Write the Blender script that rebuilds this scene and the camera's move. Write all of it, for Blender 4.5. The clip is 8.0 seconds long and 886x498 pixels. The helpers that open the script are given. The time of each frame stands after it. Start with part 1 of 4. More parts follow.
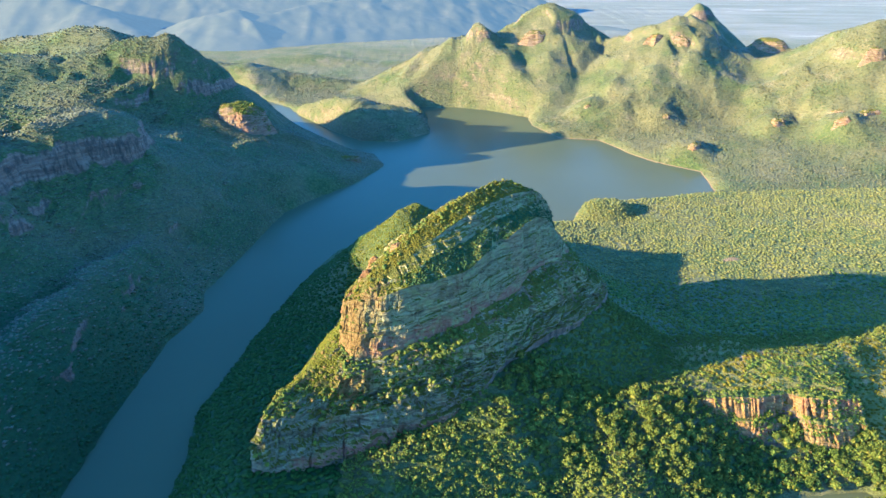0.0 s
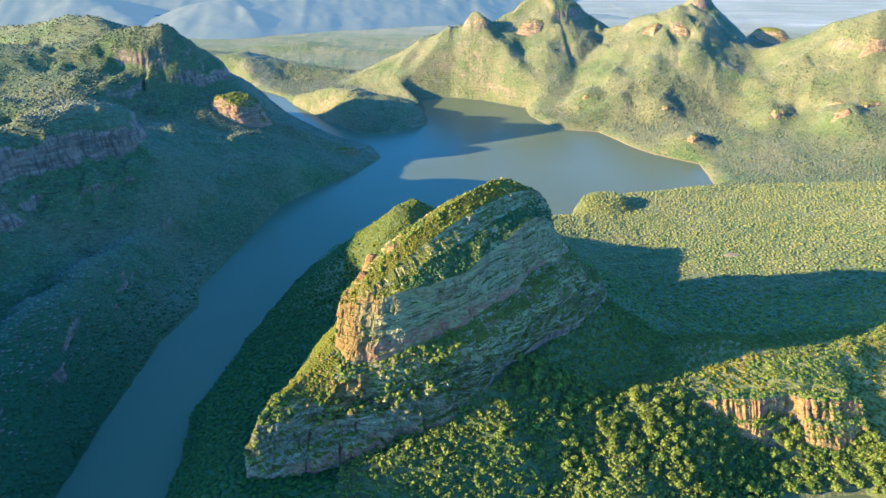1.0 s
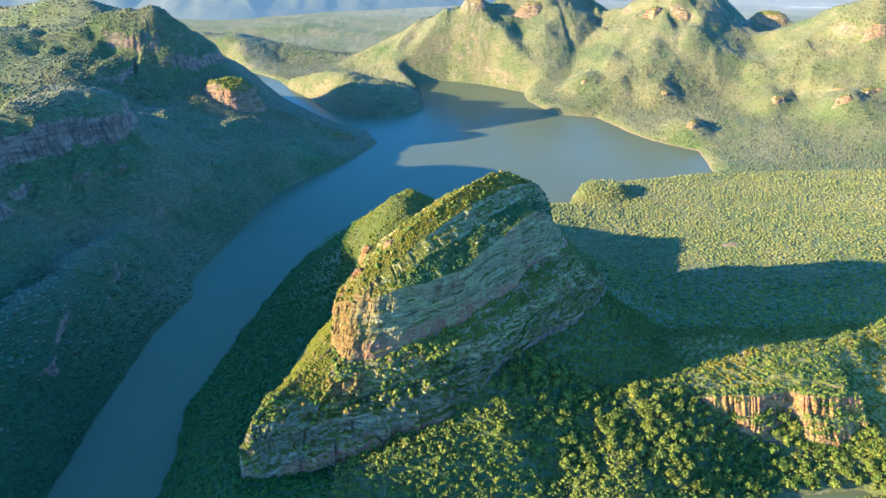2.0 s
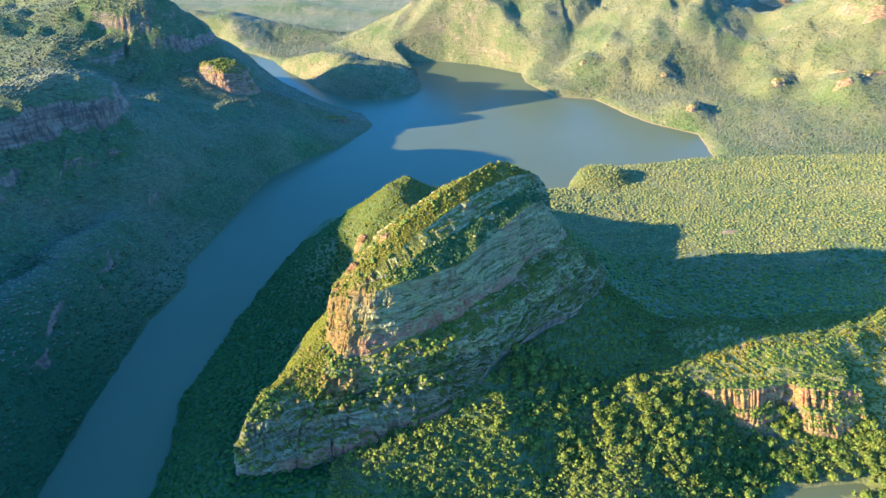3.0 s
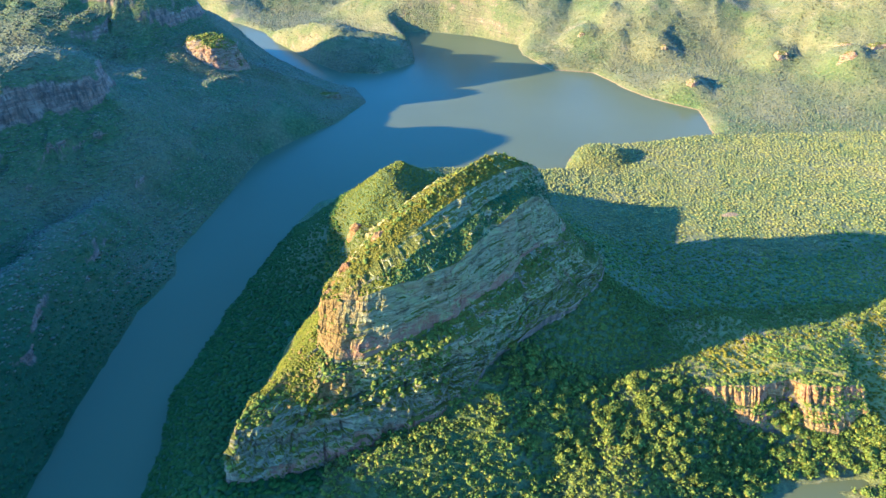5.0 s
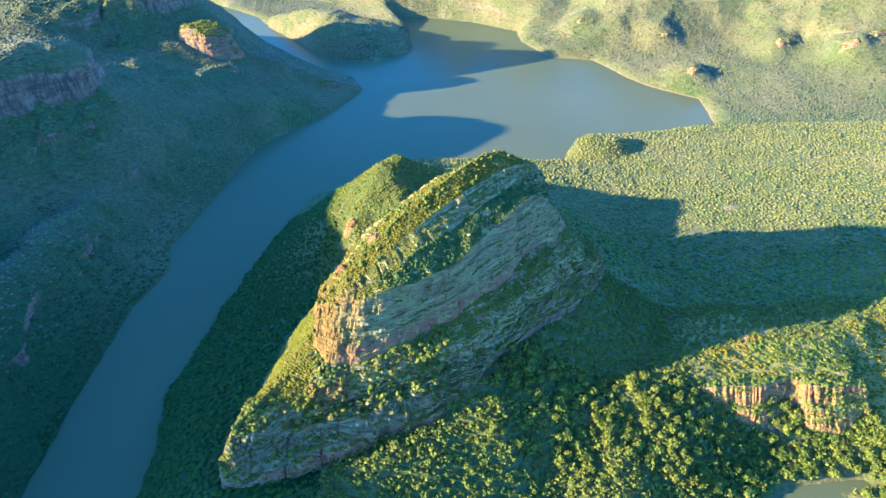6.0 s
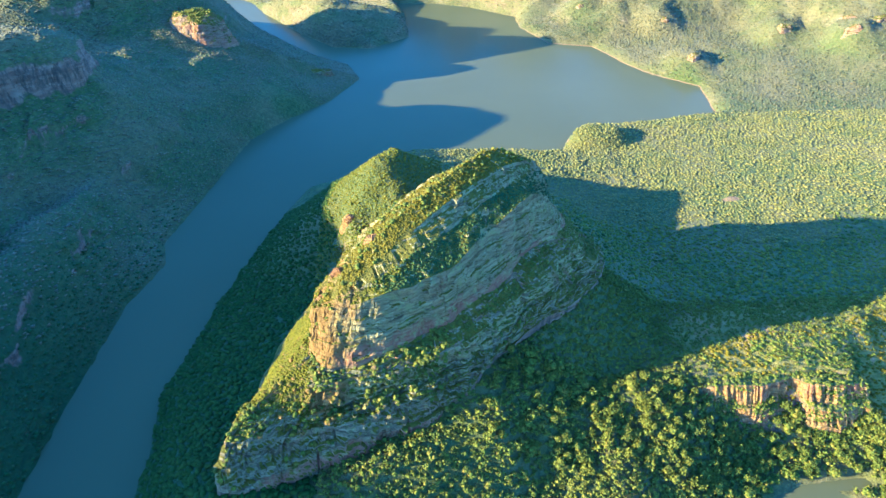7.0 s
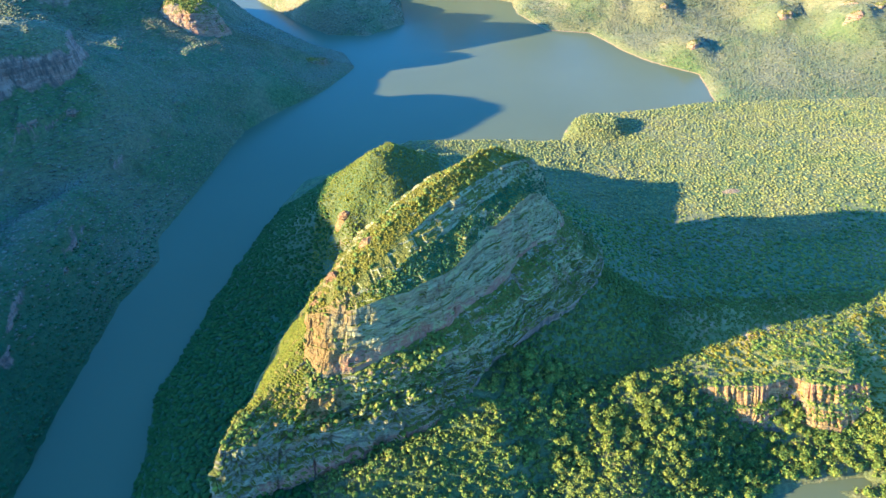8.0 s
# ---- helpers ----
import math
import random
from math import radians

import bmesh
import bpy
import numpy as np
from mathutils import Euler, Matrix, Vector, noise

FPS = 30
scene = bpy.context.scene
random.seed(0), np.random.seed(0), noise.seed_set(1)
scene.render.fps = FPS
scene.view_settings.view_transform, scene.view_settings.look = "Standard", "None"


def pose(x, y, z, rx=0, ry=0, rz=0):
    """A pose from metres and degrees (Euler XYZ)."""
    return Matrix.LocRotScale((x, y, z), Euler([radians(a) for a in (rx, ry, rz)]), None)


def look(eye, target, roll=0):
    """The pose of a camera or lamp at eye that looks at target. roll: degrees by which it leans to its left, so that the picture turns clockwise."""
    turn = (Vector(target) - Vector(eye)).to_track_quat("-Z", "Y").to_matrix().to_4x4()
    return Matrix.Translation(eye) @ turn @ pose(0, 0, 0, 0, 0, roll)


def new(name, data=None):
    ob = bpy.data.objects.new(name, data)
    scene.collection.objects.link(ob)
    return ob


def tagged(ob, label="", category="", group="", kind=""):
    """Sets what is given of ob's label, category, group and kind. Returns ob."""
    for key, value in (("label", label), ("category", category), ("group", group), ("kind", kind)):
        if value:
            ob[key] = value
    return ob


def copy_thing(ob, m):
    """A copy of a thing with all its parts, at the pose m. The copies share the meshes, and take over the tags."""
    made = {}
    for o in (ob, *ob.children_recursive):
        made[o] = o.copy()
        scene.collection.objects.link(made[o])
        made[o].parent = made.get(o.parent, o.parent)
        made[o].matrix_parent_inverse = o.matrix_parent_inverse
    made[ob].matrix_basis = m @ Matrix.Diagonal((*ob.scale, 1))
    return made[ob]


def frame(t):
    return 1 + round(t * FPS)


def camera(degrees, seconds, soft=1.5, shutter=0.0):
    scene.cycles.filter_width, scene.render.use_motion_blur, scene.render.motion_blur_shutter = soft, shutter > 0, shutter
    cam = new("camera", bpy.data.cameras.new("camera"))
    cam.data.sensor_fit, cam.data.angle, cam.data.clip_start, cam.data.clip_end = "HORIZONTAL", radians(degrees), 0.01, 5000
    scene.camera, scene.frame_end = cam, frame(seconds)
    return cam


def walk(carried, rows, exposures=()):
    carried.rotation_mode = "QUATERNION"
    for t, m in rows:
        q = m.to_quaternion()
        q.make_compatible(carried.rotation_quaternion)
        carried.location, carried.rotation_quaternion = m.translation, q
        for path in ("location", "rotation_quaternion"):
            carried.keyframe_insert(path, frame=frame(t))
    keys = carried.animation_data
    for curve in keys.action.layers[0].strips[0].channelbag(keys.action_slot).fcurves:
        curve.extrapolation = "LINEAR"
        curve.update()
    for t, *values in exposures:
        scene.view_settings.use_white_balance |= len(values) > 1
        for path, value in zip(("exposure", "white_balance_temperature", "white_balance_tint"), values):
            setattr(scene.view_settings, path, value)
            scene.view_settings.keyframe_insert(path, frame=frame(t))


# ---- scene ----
# ---- camera ----
cam = camera(67.7, 8.0, soft=1.5)
METRES, EYE, TILT, LEAN, TURN = 100.0, 356.0, -24.84, -0.48, 0.0
ROWS = [
    (0.0, 0.0, 0.0, 0.0, 0.0, 0.0, -0.0),
    (0.5, -0.0027, 0.0406, 0.0442, -0.13, -0.51, 0.01),
    (1.0, -0.0059, 0.0818, 0.0887, -0.27, -1.06, -0.03),
    (1.5, -0.0098, 0.1236, 0.133, -0.42, -1.77, -0.1),
    (3.0, -0.0162, 0.2509, 0.2663, -0.89, -4.47, -0.18),
    (3.5, -0.0162, 0.2923, 0.3096, -1.0, -5.22, -0.19),
    (4.0, -0.0162, 0.3329, 0.3534, -1.13, -5.92, -0.19),
    (4.5, -0.0139, 0.3749, 0.3975, -1.23, -6.61, -0.11),
    (6.0, -0.007, 0.5074, 0.5356, -1.46, -8.66, -0.04),
    (6.5, -0.0056, 0.5532, 0.5816, -1.6, -9.38, 0.03),
    (7.0, -0.0037, 0.599, 0.6278, -1.68, -10.08, 0.12),
    (7.5, -0.002, 0.6456, 0.6745, -1.81, -10.77, 0.2),
    (8.0, -0.0008, 0.6919, 0.7209, -1.96, -11.46, 0.28),
]
walk(cam, [(t, pose(0, 0, EYE, TILT, LEAN, TURN) @ pose(METRES * x, METRES * y, METRES * z, 90 + pitch, roll, yaw)) for t, x, y, z, yaw, pitch, roll in ROWS],
     exposures=[(0.0, 2.62, 4840, 3), (8.0, 2.93, 4690, 3)])

# ---- light ----
SUN_AZ, SUN_EL = 16.2, 16.4        # the way the shadows run, from +x towards +y; height over the horizon
world = bpy.data.worlds.new("sky")
scene.world = world
world.use_nodes = True
wn, wl = world.node_tree.nodes, world.node_tree.links
sky = wn.new("ShaderNodeTexSky")
sky.sky_type = "NISHITA"
sky.sun_disc = False
sky.sun_elevation = radians(SUN_EL)
sky.sun_rotation = radians(-90 - SUN_AZ)
sky.air_density, sky.dust_density, sky.ozone_density = 1.4, 1.0, 4.0
wn["Background"].inputs["Strength"].default_value = 0.092
tint = wn.new("ShaderNodeMix")     # hazy blue-green morning air
tint.data_type, tint.blend_type = "RGBA", "MULTIPLY"
tint.inputs[0].default_value, tint.inputs[7].default_value = 1.0, (0.62, 1.0, 1.5, 1)
wl.new(sky.outputs[0], tint.inputs[6])
wl.new(tint.outputs[2], wn["Background"].inputs["Color"])
sun = new("sun", bpy.data.lights.new("sun", "SUN"))
sun.data.energy, sun.data.angle, sun.data.color = 4.8, radians(0.6), (1.0, 0.70, 0.25)
to_sun = Vector((-math.cos(radians(SUN_AZ)) * math.cos(radians(SUN_EL)), -math.sin(radians(SUN_AZ)) * math.cos(radians(SUN_EL)), math.sin(radians(SUN_EL))))
sun.matrix_world = look(to_sun * 900, (0, 0, 0))

# ---- noise on arrays ----
PERM = np.random.RandomState(7).permutation(512)


def lattice(ix, iy, iz):
    return PERM[(PERM[(PERM[ix & 511] + iy) & 511] + iz) & 511] / 255.5 - 1.0


def vnoise(x, y, z=0.0):
    """Smooth value noise in -1..1 at points given as arrays."""
    x, y, z = np.broadcast_arrays(np.asarray(x, float), np.asarray(y, float), np.asarray(z, float))
    ix, iy, iz = (np.floor(a).astype(np.int64) for a in (x, y, z))
    fx, fy, fz = x - ix, y - iy, z - iz
    fx, fy, fz = (a * a * a * (a * (a * 6 - 15) + 10) for a in (fx, fy, fz))
    out = 0
    for dz, wz in ((0, 1 - fz), (1, fz)):
        for dy, wy in ((0, 1 - fy), (1, fy)):
            out = out + wz * wy * (lattice(ix, iy + dy, iz + dz) * (1 - fx) + lattice(ix + 1, iy + dy, iz + dz) * fx)
    return out


def fbm(x, y, z=0.0, octaves=4):
    out, amp = 0, 0.5
    for n in range(octaves):
        out = out + amp * vnoise(np.asarray(x) * 2 ** n + 17.3 * n, np.asarray(y) * 2 ** n + 5.1 * n, np.asarray(z) * 2 ** n)
        amp *= 0.5
    return out


def ridged(x, y, octaves=4):
    out, amp = 0, 0.55
    for n in range(octaves):
        out = out + amp * (1 - 2 * np.abs(vnoise(x * 2 ** n + 31 * n, y * 2 ** n + 11 * n)))
        amp *= 0.5
    return out


def smooth(a, b, v):
    s = np.clip((v - a) / (b - a), 0, 1)
    return s * s * (3 - 2 * s)


# ---- materials ----
def material(name, rough=0.9, spec=0.3):
    m = bpy.data.materials.new(name)
    m.use_nodes = True
    b = m.node_tree.nodes["Principled BSDF"]
    b.inputs["Roughness"].default_value = rough
    b.inputs["Specular IOR Level"].default_value = spec
    return m, m.node_tree.nodes, m.node_tree.links, b


def noise_node(n, l, scale, detail=4.0, rough=0.6, vec=None):
    t = n.new("ShaderNodeTexNoise")
    t.inputs["Scale"].default_value, t.inputs["Detail"].default_value, t.inputs["Roughness"].default_value = scale, detail, rough
    if vec is not None:
        l.new(vec, t.inputs["Vector"])
    return t.outputs["Fac"]


def n_colour(n, l, scale, vec):
    t = n.new("ShaderNodeTexNoise")
    t.inputs["Scale"].default_value, t.inputs["Detail"].default_value = scale, 3.0
    l.new(vec, t.inputs["Vector"])
    return t.outputs["Color"]


def ramp(n, l, fac, stops):
    r = n.new("ShaderNodeValToRGB")
    e = r.color_ramp.elements
    while len(e) < len(stops):
        e.new(0.5)
    for k, (p, c) in zip(e, stops):
        k.position, k.color = p, (*c, 1)
    l.new(fac, r.inputs[0])
    return r.outputs[0]


def mix(n, l, fac, a, b, how="MIX"):
    m = n.new("ShaderNodeMix")
    m.data_type, m.blend_type = "RGBA", how
    for s, v in ((m.inputs[0], fac), (m.inputs[6], a), (m.inputs[7], b)):
        if isinstance(v, bpy.types.NodeSocket):
            l.new(v, s)
        elif isinstance(v, (int, float)):
            s.default_value = v
        else:
            s.default_value = (*v, 1)
    return m.outputs[2]


def maths(n, l, op, a, b=0.0):
    m = n.new("ShaderNodeMath")
    m.operation = op
    for s, v in zip(m.inputs, (a, b)):
        if isinstance(v, bpy.types.NodeSocket):
            l.new(v, s)
        else:
            s.default_value = v
    return m.outputs[0]


def bump(n, l, b, height, strength, distance):
    k = n.new("ShaderNodeBump")
    k.inputs["Strength"].default_value, k.inputs["Distance"].default_value = strength, distance
    l.new(height, k.inputs["Height"])
    l.new(k.outputs[0], b.inputs["Normal"])


def place(n, l, scale=(1, 1, 1)):
    g = n.new("ShaderNodeNewGeometry")
    m = n.new("ShaderNodeMapping")
    m.inputs["Scale"].default_value = scale
    l.new(g.outputs["Position"], m.inputs["Vector"])
    return m.outputs[0], g


def rock_material(name, tones, red=0.5, lichen=0.5, green=0.0, level=0.6, iron=None, ochre=None):
    """Bedded quartzite: thin beds, vertical joints, iron stains and lichen."""
    m, n, l, b = material(name, 0.92, 0.2)
    pos, g = place(n, l)
    beds, _ = place(n, l, (0.05, 0.05, 0.55))
    joints, _ = place(n, l, (0.4, 0.4, 0.06))
    f = noise_node(n, l, 1.0, 6, 0.65, beds)
    col = ramp(n, l, f, [(0.28, tones[0]), (0.45, tones[1]), (0.6, tones[2]), (0.78, tones[3])])
    j = noise_node(n, l, 1.0, 4, 0.6, joints)
    col = mix(n, l, ramp(n, l, j, [(0.30, (0.8, 0.8, 0.8)), (0.38, (0, 0, 0))]), col, tuple(0.45 * c for c in tones[0]))
    big = noise_node(n, l, 0.045, 3, 0.55, pos)
    slab, _ = place(n, l, (0.075, 0.075, 0.2))
    vor = n.new("ShaderNodeTexVoronoi")
    vor.feature = "DISTANCE_TO_EDGE"
    vor.inputs["Scale"].default_value = 1.0
    l.new(mix(n, l, 0.45, slab, n_colour(n, l, 0.3, pos), "ADD"), vor.inputs["Vector"])
    gap = vor.outputs["Distance"]
    col = mix(n, l, ramp(n, l, gap, [(0.008, (0.5, 0.5, 0.5)), (0.04, (0, 0, 0))]), col, tuple(0.5 * c for c in tones[0]))
    seam, _ = place(n, l, (0.035, 0.035, 0.75))
    seam = ramp(n, l, noise_node(n, l, 1.0, 3, 0.5, seam), [(0.455, (0, 0, 0)), (0.475, (0.45, 0.45, 0.45)), (0.495, (0, 0, 0)), (0.56, (0, 0, 0)), (0.575, (0.4, 0.4, 0.4)), (0.6, (0, 0, 0))])
    col = mix(n, l, seam, col, tuple(0.5 * c for c in tones[0]))
    col = mix(n, l, maths(n, l, "MULTIPLY", ramp(n, l, big, [(0.5, (0, 0, 0)), (0.66, (1, 1, 1))]), red), col, (0.30, 0.13, 0.075))
    if iron:
        # a bed of iron-stained rock at a height of its own, dipping with the strata
        at = n.new("ShaderNodeSeparateXYZ")
        l.new(g.outputs["Position"], at.inputs[0])
        bed = maths(n, l, "SUBTRACT", at.outputs[2], maths(n, l, "MULTIPLY", at.outputs[0], 0.1))
        bed = maths(n, l, "ADD", bed, maths(n, l, "MULTIPLY", maths(n, l, "SUBTRACT", big, 0.5), 26.0))
        bed = maths(n, l, "ADD", bed, maths(n, l, "MULTIPLY", maths(n, l, "SUBTRACT", f, 0.5), 10.0))
        band = maths(n, l, "MULTIPLY", maths(n, l, "ABSOLUTE", maths(n, l, "SUBTRACT", bed, iron)), 0.1)
        col = mix(n, l, maths(n, l, "MULTIPLY", ramp(n, l, band, [(0.45, (1, 1, 1)), (0.85, (0, 0, 0))]), 0.75), col, (0.25, 0.105, 0.065))
    li = noise_node(n, l, 0.16, 6, 0.7, pos)
    col = mix(n, l, maths(n, l, "MULTIPLY", ramp(n, l, li, [(0.52, (0, 0, 0)), (0.62, (1, 1, 1))]), lichen), col, (0.27, 0.26, 0.10))
    if ochre:
        # the weather side is stained ochre
        way = n.new("ShaderNodeSeparateXYZ")
        l.new(g.outputs["Position"], way.inputs[0])
        side = maths(n, l, "ADD", maths(n, l, "SUBTRACT", ochre, way.outputs[0]), maths(n, l, "MULTIPLY", maths(n, l, "SUBTRACT", big, 0.5), 60.0))
        stain = mix(n, l, f, (0.11, 0.058, 0.017), (0.28, 0.165, 0.05))
        col = mix(n, l, maths(n, l, "MULTIPLY", ramp(n, l, maths(n, l, "MULTIPLY", side, 0.05), [(0.0, (0, 0, 0)), (1.0, (1, 1, 1))]), 0.92), col, stain)
    if green:
        sep = n.new("ShaderNodeSeparateXYZ")
        l.new(g.outputs["True Normal"], sep.inputs[0])
        gr = noise_node(n, l, 0.3, 5, 0.7, pos)
        up = maths(n, l, "ADD", sep.outputs[2], maths(n, l, "MULTIPLY", maths(n, l, "SUBTRACT", gr, 0.5), 0.9))
        grass = ramp(n, l, gr, [(0.3, (0.058, 0.06, 0.008)), (0.55, (0.105, 0.094, 0.012)), (0.75, (0.16, 0.122, 0.026))])
        col = mix(n, l, maths(n, l, "MULTIPLY", ramp(n, l, up, [(level, (0, 0, 0)), (level + 0.14, (1, 1, 1))]), green), col, grass)
    l.new(col, b.inputs["Base Color"])
    fine = noise_node(n, l, 0.9, 8, 0.7, pos)
    bump(n, l, b, maths(n, l, "ADD", f, maths(n, l, "ADD", fine, maths(n, l, "MINIMUM", maths(n, l, "MULTIPLY", gap, 8.0), 0.5))), 0.9, 1.6)
    return m


def foliage_material(name, dark, mid, light, dry, big=0.01, sheen=0.03):
    m, n, l, b = material(name, 0.8, 0.12)
    pos, g = place(n, l)
    f = g.outputs["Random Per Island"]
    col = ramp(n, l, f, [(0.0, dark), (0.4, mid), (0.8, light), (1.0, dry)])
    patch = noise_node(n, l, big, 3, 0.6, pos)
    col = mix(n, l, ramp(n, l, patch, [(0.35, (0, 0, 0)), (0.7, (0.55, 0.55, 0.55))]), col, mix(n, l, 0.5, light, dry))
    leaf = noise_node(n, l, 1.4, 3, 0.6, pos)
    col = mix(n, l, 0.6, col, ramp(n, l, leaf, [(0.3, (0.45, 0.45, 0.45)), (0.65, (1.25, 1.25, 1.25))]), "MULTIPLY")
    l.new(col, b.inputs["Base Color"])
    # bluish sheen lifts foliage at grazing view, standing in for haze
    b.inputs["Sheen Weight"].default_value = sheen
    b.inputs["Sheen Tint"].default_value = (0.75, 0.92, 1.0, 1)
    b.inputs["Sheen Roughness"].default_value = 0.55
    bump(n, l, b, noise_node(n, l, 2.5, 3, 0.6, pos), 0.8, 0.5)
    return m


def ground_material():
    """Bush-covered soil on gentle land, bare bedded rock where it is steep."""
    m, n, l, b = material("bushland", 0.95, 0.2)
    pos, g = place(n, l)
    fine = noise_node(n, l, 0.22, 6, 0.7, pos)
    big = noise_node(n, l, 0.012, 4, 0.6, pos)
    green = ramp(n, l, fine, [(0.32, (0.034, 0.048, 0.015)), (0.5, (0.064, 0.082, 0.023)), (0.68, (0.11, 0.115, 0.034))])
    dry = ramp(n, l, fine, [(0.3, (0.082, 0.077, 0.034)), (0.55, (0.128, 0.11, 0.048)), (0.72, (0.17, 0.135, 0.066))])
    whole = n.new("ShaderNodeSeparateXYZ")
    l.new(pos, whole.inputs[0])
    hills = maths(n, l, "MINIMUM", maths(n, l, "MAXIMUM", maths(n, l, "MULTIPLY", maths(n, l, "SUBTRACT", whole.outputs[1], 1000.0), 0.0004), 0.0), 0.11)
    col = mix(n, l, ramp(n, l, maths(n, l, "ADD", big, maths(n, l, "MULTIPLY", hills, 1.0)), [(0.42, (0, 0, 0)), (0.68, (1, 1, 1))]), green, dry)
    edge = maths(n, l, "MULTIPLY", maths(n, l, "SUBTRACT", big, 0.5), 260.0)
    # the gorge's shade is put into the ground as a darker green
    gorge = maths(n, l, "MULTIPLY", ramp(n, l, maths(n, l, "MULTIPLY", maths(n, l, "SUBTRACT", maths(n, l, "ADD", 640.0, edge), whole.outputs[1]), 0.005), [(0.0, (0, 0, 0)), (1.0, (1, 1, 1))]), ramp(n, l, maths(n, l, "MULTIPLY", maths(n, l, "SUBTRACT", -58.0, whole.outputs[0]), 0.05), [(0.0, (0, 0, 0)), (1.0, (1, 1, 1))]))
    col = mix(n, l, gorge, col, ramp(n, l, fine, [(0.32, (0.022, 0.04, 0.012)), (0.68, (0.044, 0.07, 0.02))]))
    sep = n.new("ShaderNodeSeparateXYZ")
    l.new(g.outputs["Normal"], sep.inputs[0])
    beds, _ = place(n, l, (0.03, 0.03, 0.3))
    s = noise_node(n, l, 1.0, 5, 0.65, beds)
    stone = ramp(n, l, s, [(0.3, (0.10, 0.06, 0.038)), (0.5, (0.19, 0.122, 0.078)), (0.7, (0.27, 0.185, 0.12))])
    ribs, _ = place(n, l, (0.2, 0.2, 0.035))
    stone = mix(n, l, ramp(n, l, noise_node(n, l, 1.0, 5, 0.65, ribs), [(0.4, (0.8, 0.8, 0.8)), (0.52, (0, 0, 0))]), stone, (0.06, 0.05, 0.035))
    steep = maths(n, l, "ADD", sep.outputs[2], maths(n, l, "MULTIPLY", maths(n, l, "SUBTRACT", fine, 0.5), 0.35))
    wall = maths(n, l, "MINIMUM", maths(n, l, "MAXIMUM", maths(n, l, "MULTIPLY", maths(n, l, "SUBTRACT", -340.0, whole.outputs[0]), 0.004), 0.0), 0.07)
    steep = maths(n, l, "SUBTRACT", steep, maths(n, l, "MAXIMUM", hills, wall))
    jag = maths(n, l, "MULTIPLY", maths(n, l, "SUBTRACT", fine, 0.5), 1.6)
    sand = ramp(n, l, fine, [(0.3, (0.12, 0.075, 0.04)), (0.7, (0.20, 0.135, 0.075))])
    beach = maths(n, l, "ADD", whole.outputs[2], maths(n, l, "MULTIPLY", jag, 2.0))
    col = mix(n, l, ramp(n, l, maths(n, l, "MULTIPLY", beach, 0.1), [(0.07, (1, 1, 1)), (0.13, (0, 0, 0))]), col, mix(n, l, ramp(n, l, maths(n, l, "MULTIPLY", whole.outputs[0], 0.002), [(0.3, (0, 0, 0)), (0.5, (1, 1, 1))]), col, mix(n, l, ramp(n, l, maths(n, l, "MULTIPLY", whole.outputs[1], 0.001), [(0.5, (0, 0, 0)), (0.7, (1, 1, 1))]), col, sand)))
    ex = maths(n, l, "POWER", maths(n, l, "MULTIPLY", maths(n, l, "SUBTRACT", whole.outputs[0], 347.0), 1 / 11), 2.0)
    ey = maths(n, l, "POWER", maths(n, l, "MULTIPLY", maths(n, l, "SUBTRACT", whole.outputs[1], 711.0), 1 / 5), 2.0)
    bare = maths(n, l, "ADD", maths(n, l, "ADD", ex, ey), jag)
    col = mix(n, l, ramp(n, l, bare, [(0.6, (1, 1, 1)), (1.0, (0, 0, 0))]), col, sand)
    # dry grass and bare earth on top of the spur
    hx = maths(n, l, "POWER", maths(n, l, "MULTIPLY", maths(n, l, "SUBTRACT", whole.outputs[0], 320.0), 1 / 150), 2.0)
    hy = maths(n, l, "POWER", maths(n, l, "MULTIPLY", maths(n, l, "SUBTRACT", whole.outputs[1], 438.0), 1 / 62), 2.0)
    hill = maths(n, l, "ADD", maths(n, l, "ADD", hx, hy), maths(n, l, "MULTIPLY", jag, 0.35))
    soil = noise_node(n, l, 0.05, 4, 0.6, pos)
    grass = ramp(n, l, soil, [(0.35, (0.13, 0.125, 0.032)), (0.55, (0.19, 0.16, 0.046)), (0.64, (0.26, 0.17, 0.075)), (0.74, (0.30, 0.185, 0.095))])
    col = mix(n, l, ramp(n, l, hill, [(0.75, (1, 1, 1)), (1.0, (0, 0, 0))]), col, grass)
    worn = noise_node(n, l, 0.016, 8, 0.75, pos)
    worn = maths(n, l, "MULTIPLY", ramp(n, l, worn, [(0.55, (0, 0, 0)), (0.64, (1, 1, 1))]), maths(n, l, "MULTIPLY", hills, 4.5))
    col = mix(n, l, worn, col, ramp(n, l, fine, [(0.3, (0.15, 0.105, 0.06)), (0.7, (0.27, 0.195, 0.12))]))
    fields, _ = place(n, l, (0.0016, 0.005, 0.0))
    fl = noise_node(n, l, 1.0, 5, 0.65, fields)
    # streaky fields, paled so that their colour holds the far plain's haze
    flat = ramp(n, l, fl, [(0.35, (0.125, 0.12, 0.088)), (0.5, (0.16, 0.15, 0.115)), (0.62, (0.2, 0.18, 0.145)), (0.7, (0.34, 0.30, 0.26))])
    far = maths(n, l, "MULTIPLY", maths(n, l, "SUBTRACT", whole.outputs[1], 2300.0), 1 / 600)
    low = maths(n, l, "MULTIPLY", maths(n, l, "SUBTRACT", 60.0, whole.outputs[2]), 1 / 30)
    both = maths(n, l, "MULTIPLY", maths(n, l, "MINIMUM", maths(n, l, "MAXIMUM", far, 0.0), 1.0), maths(n, l, "MINIMUM", maths(n, l, "MAXIMUM", low, 0.0), 1.0))
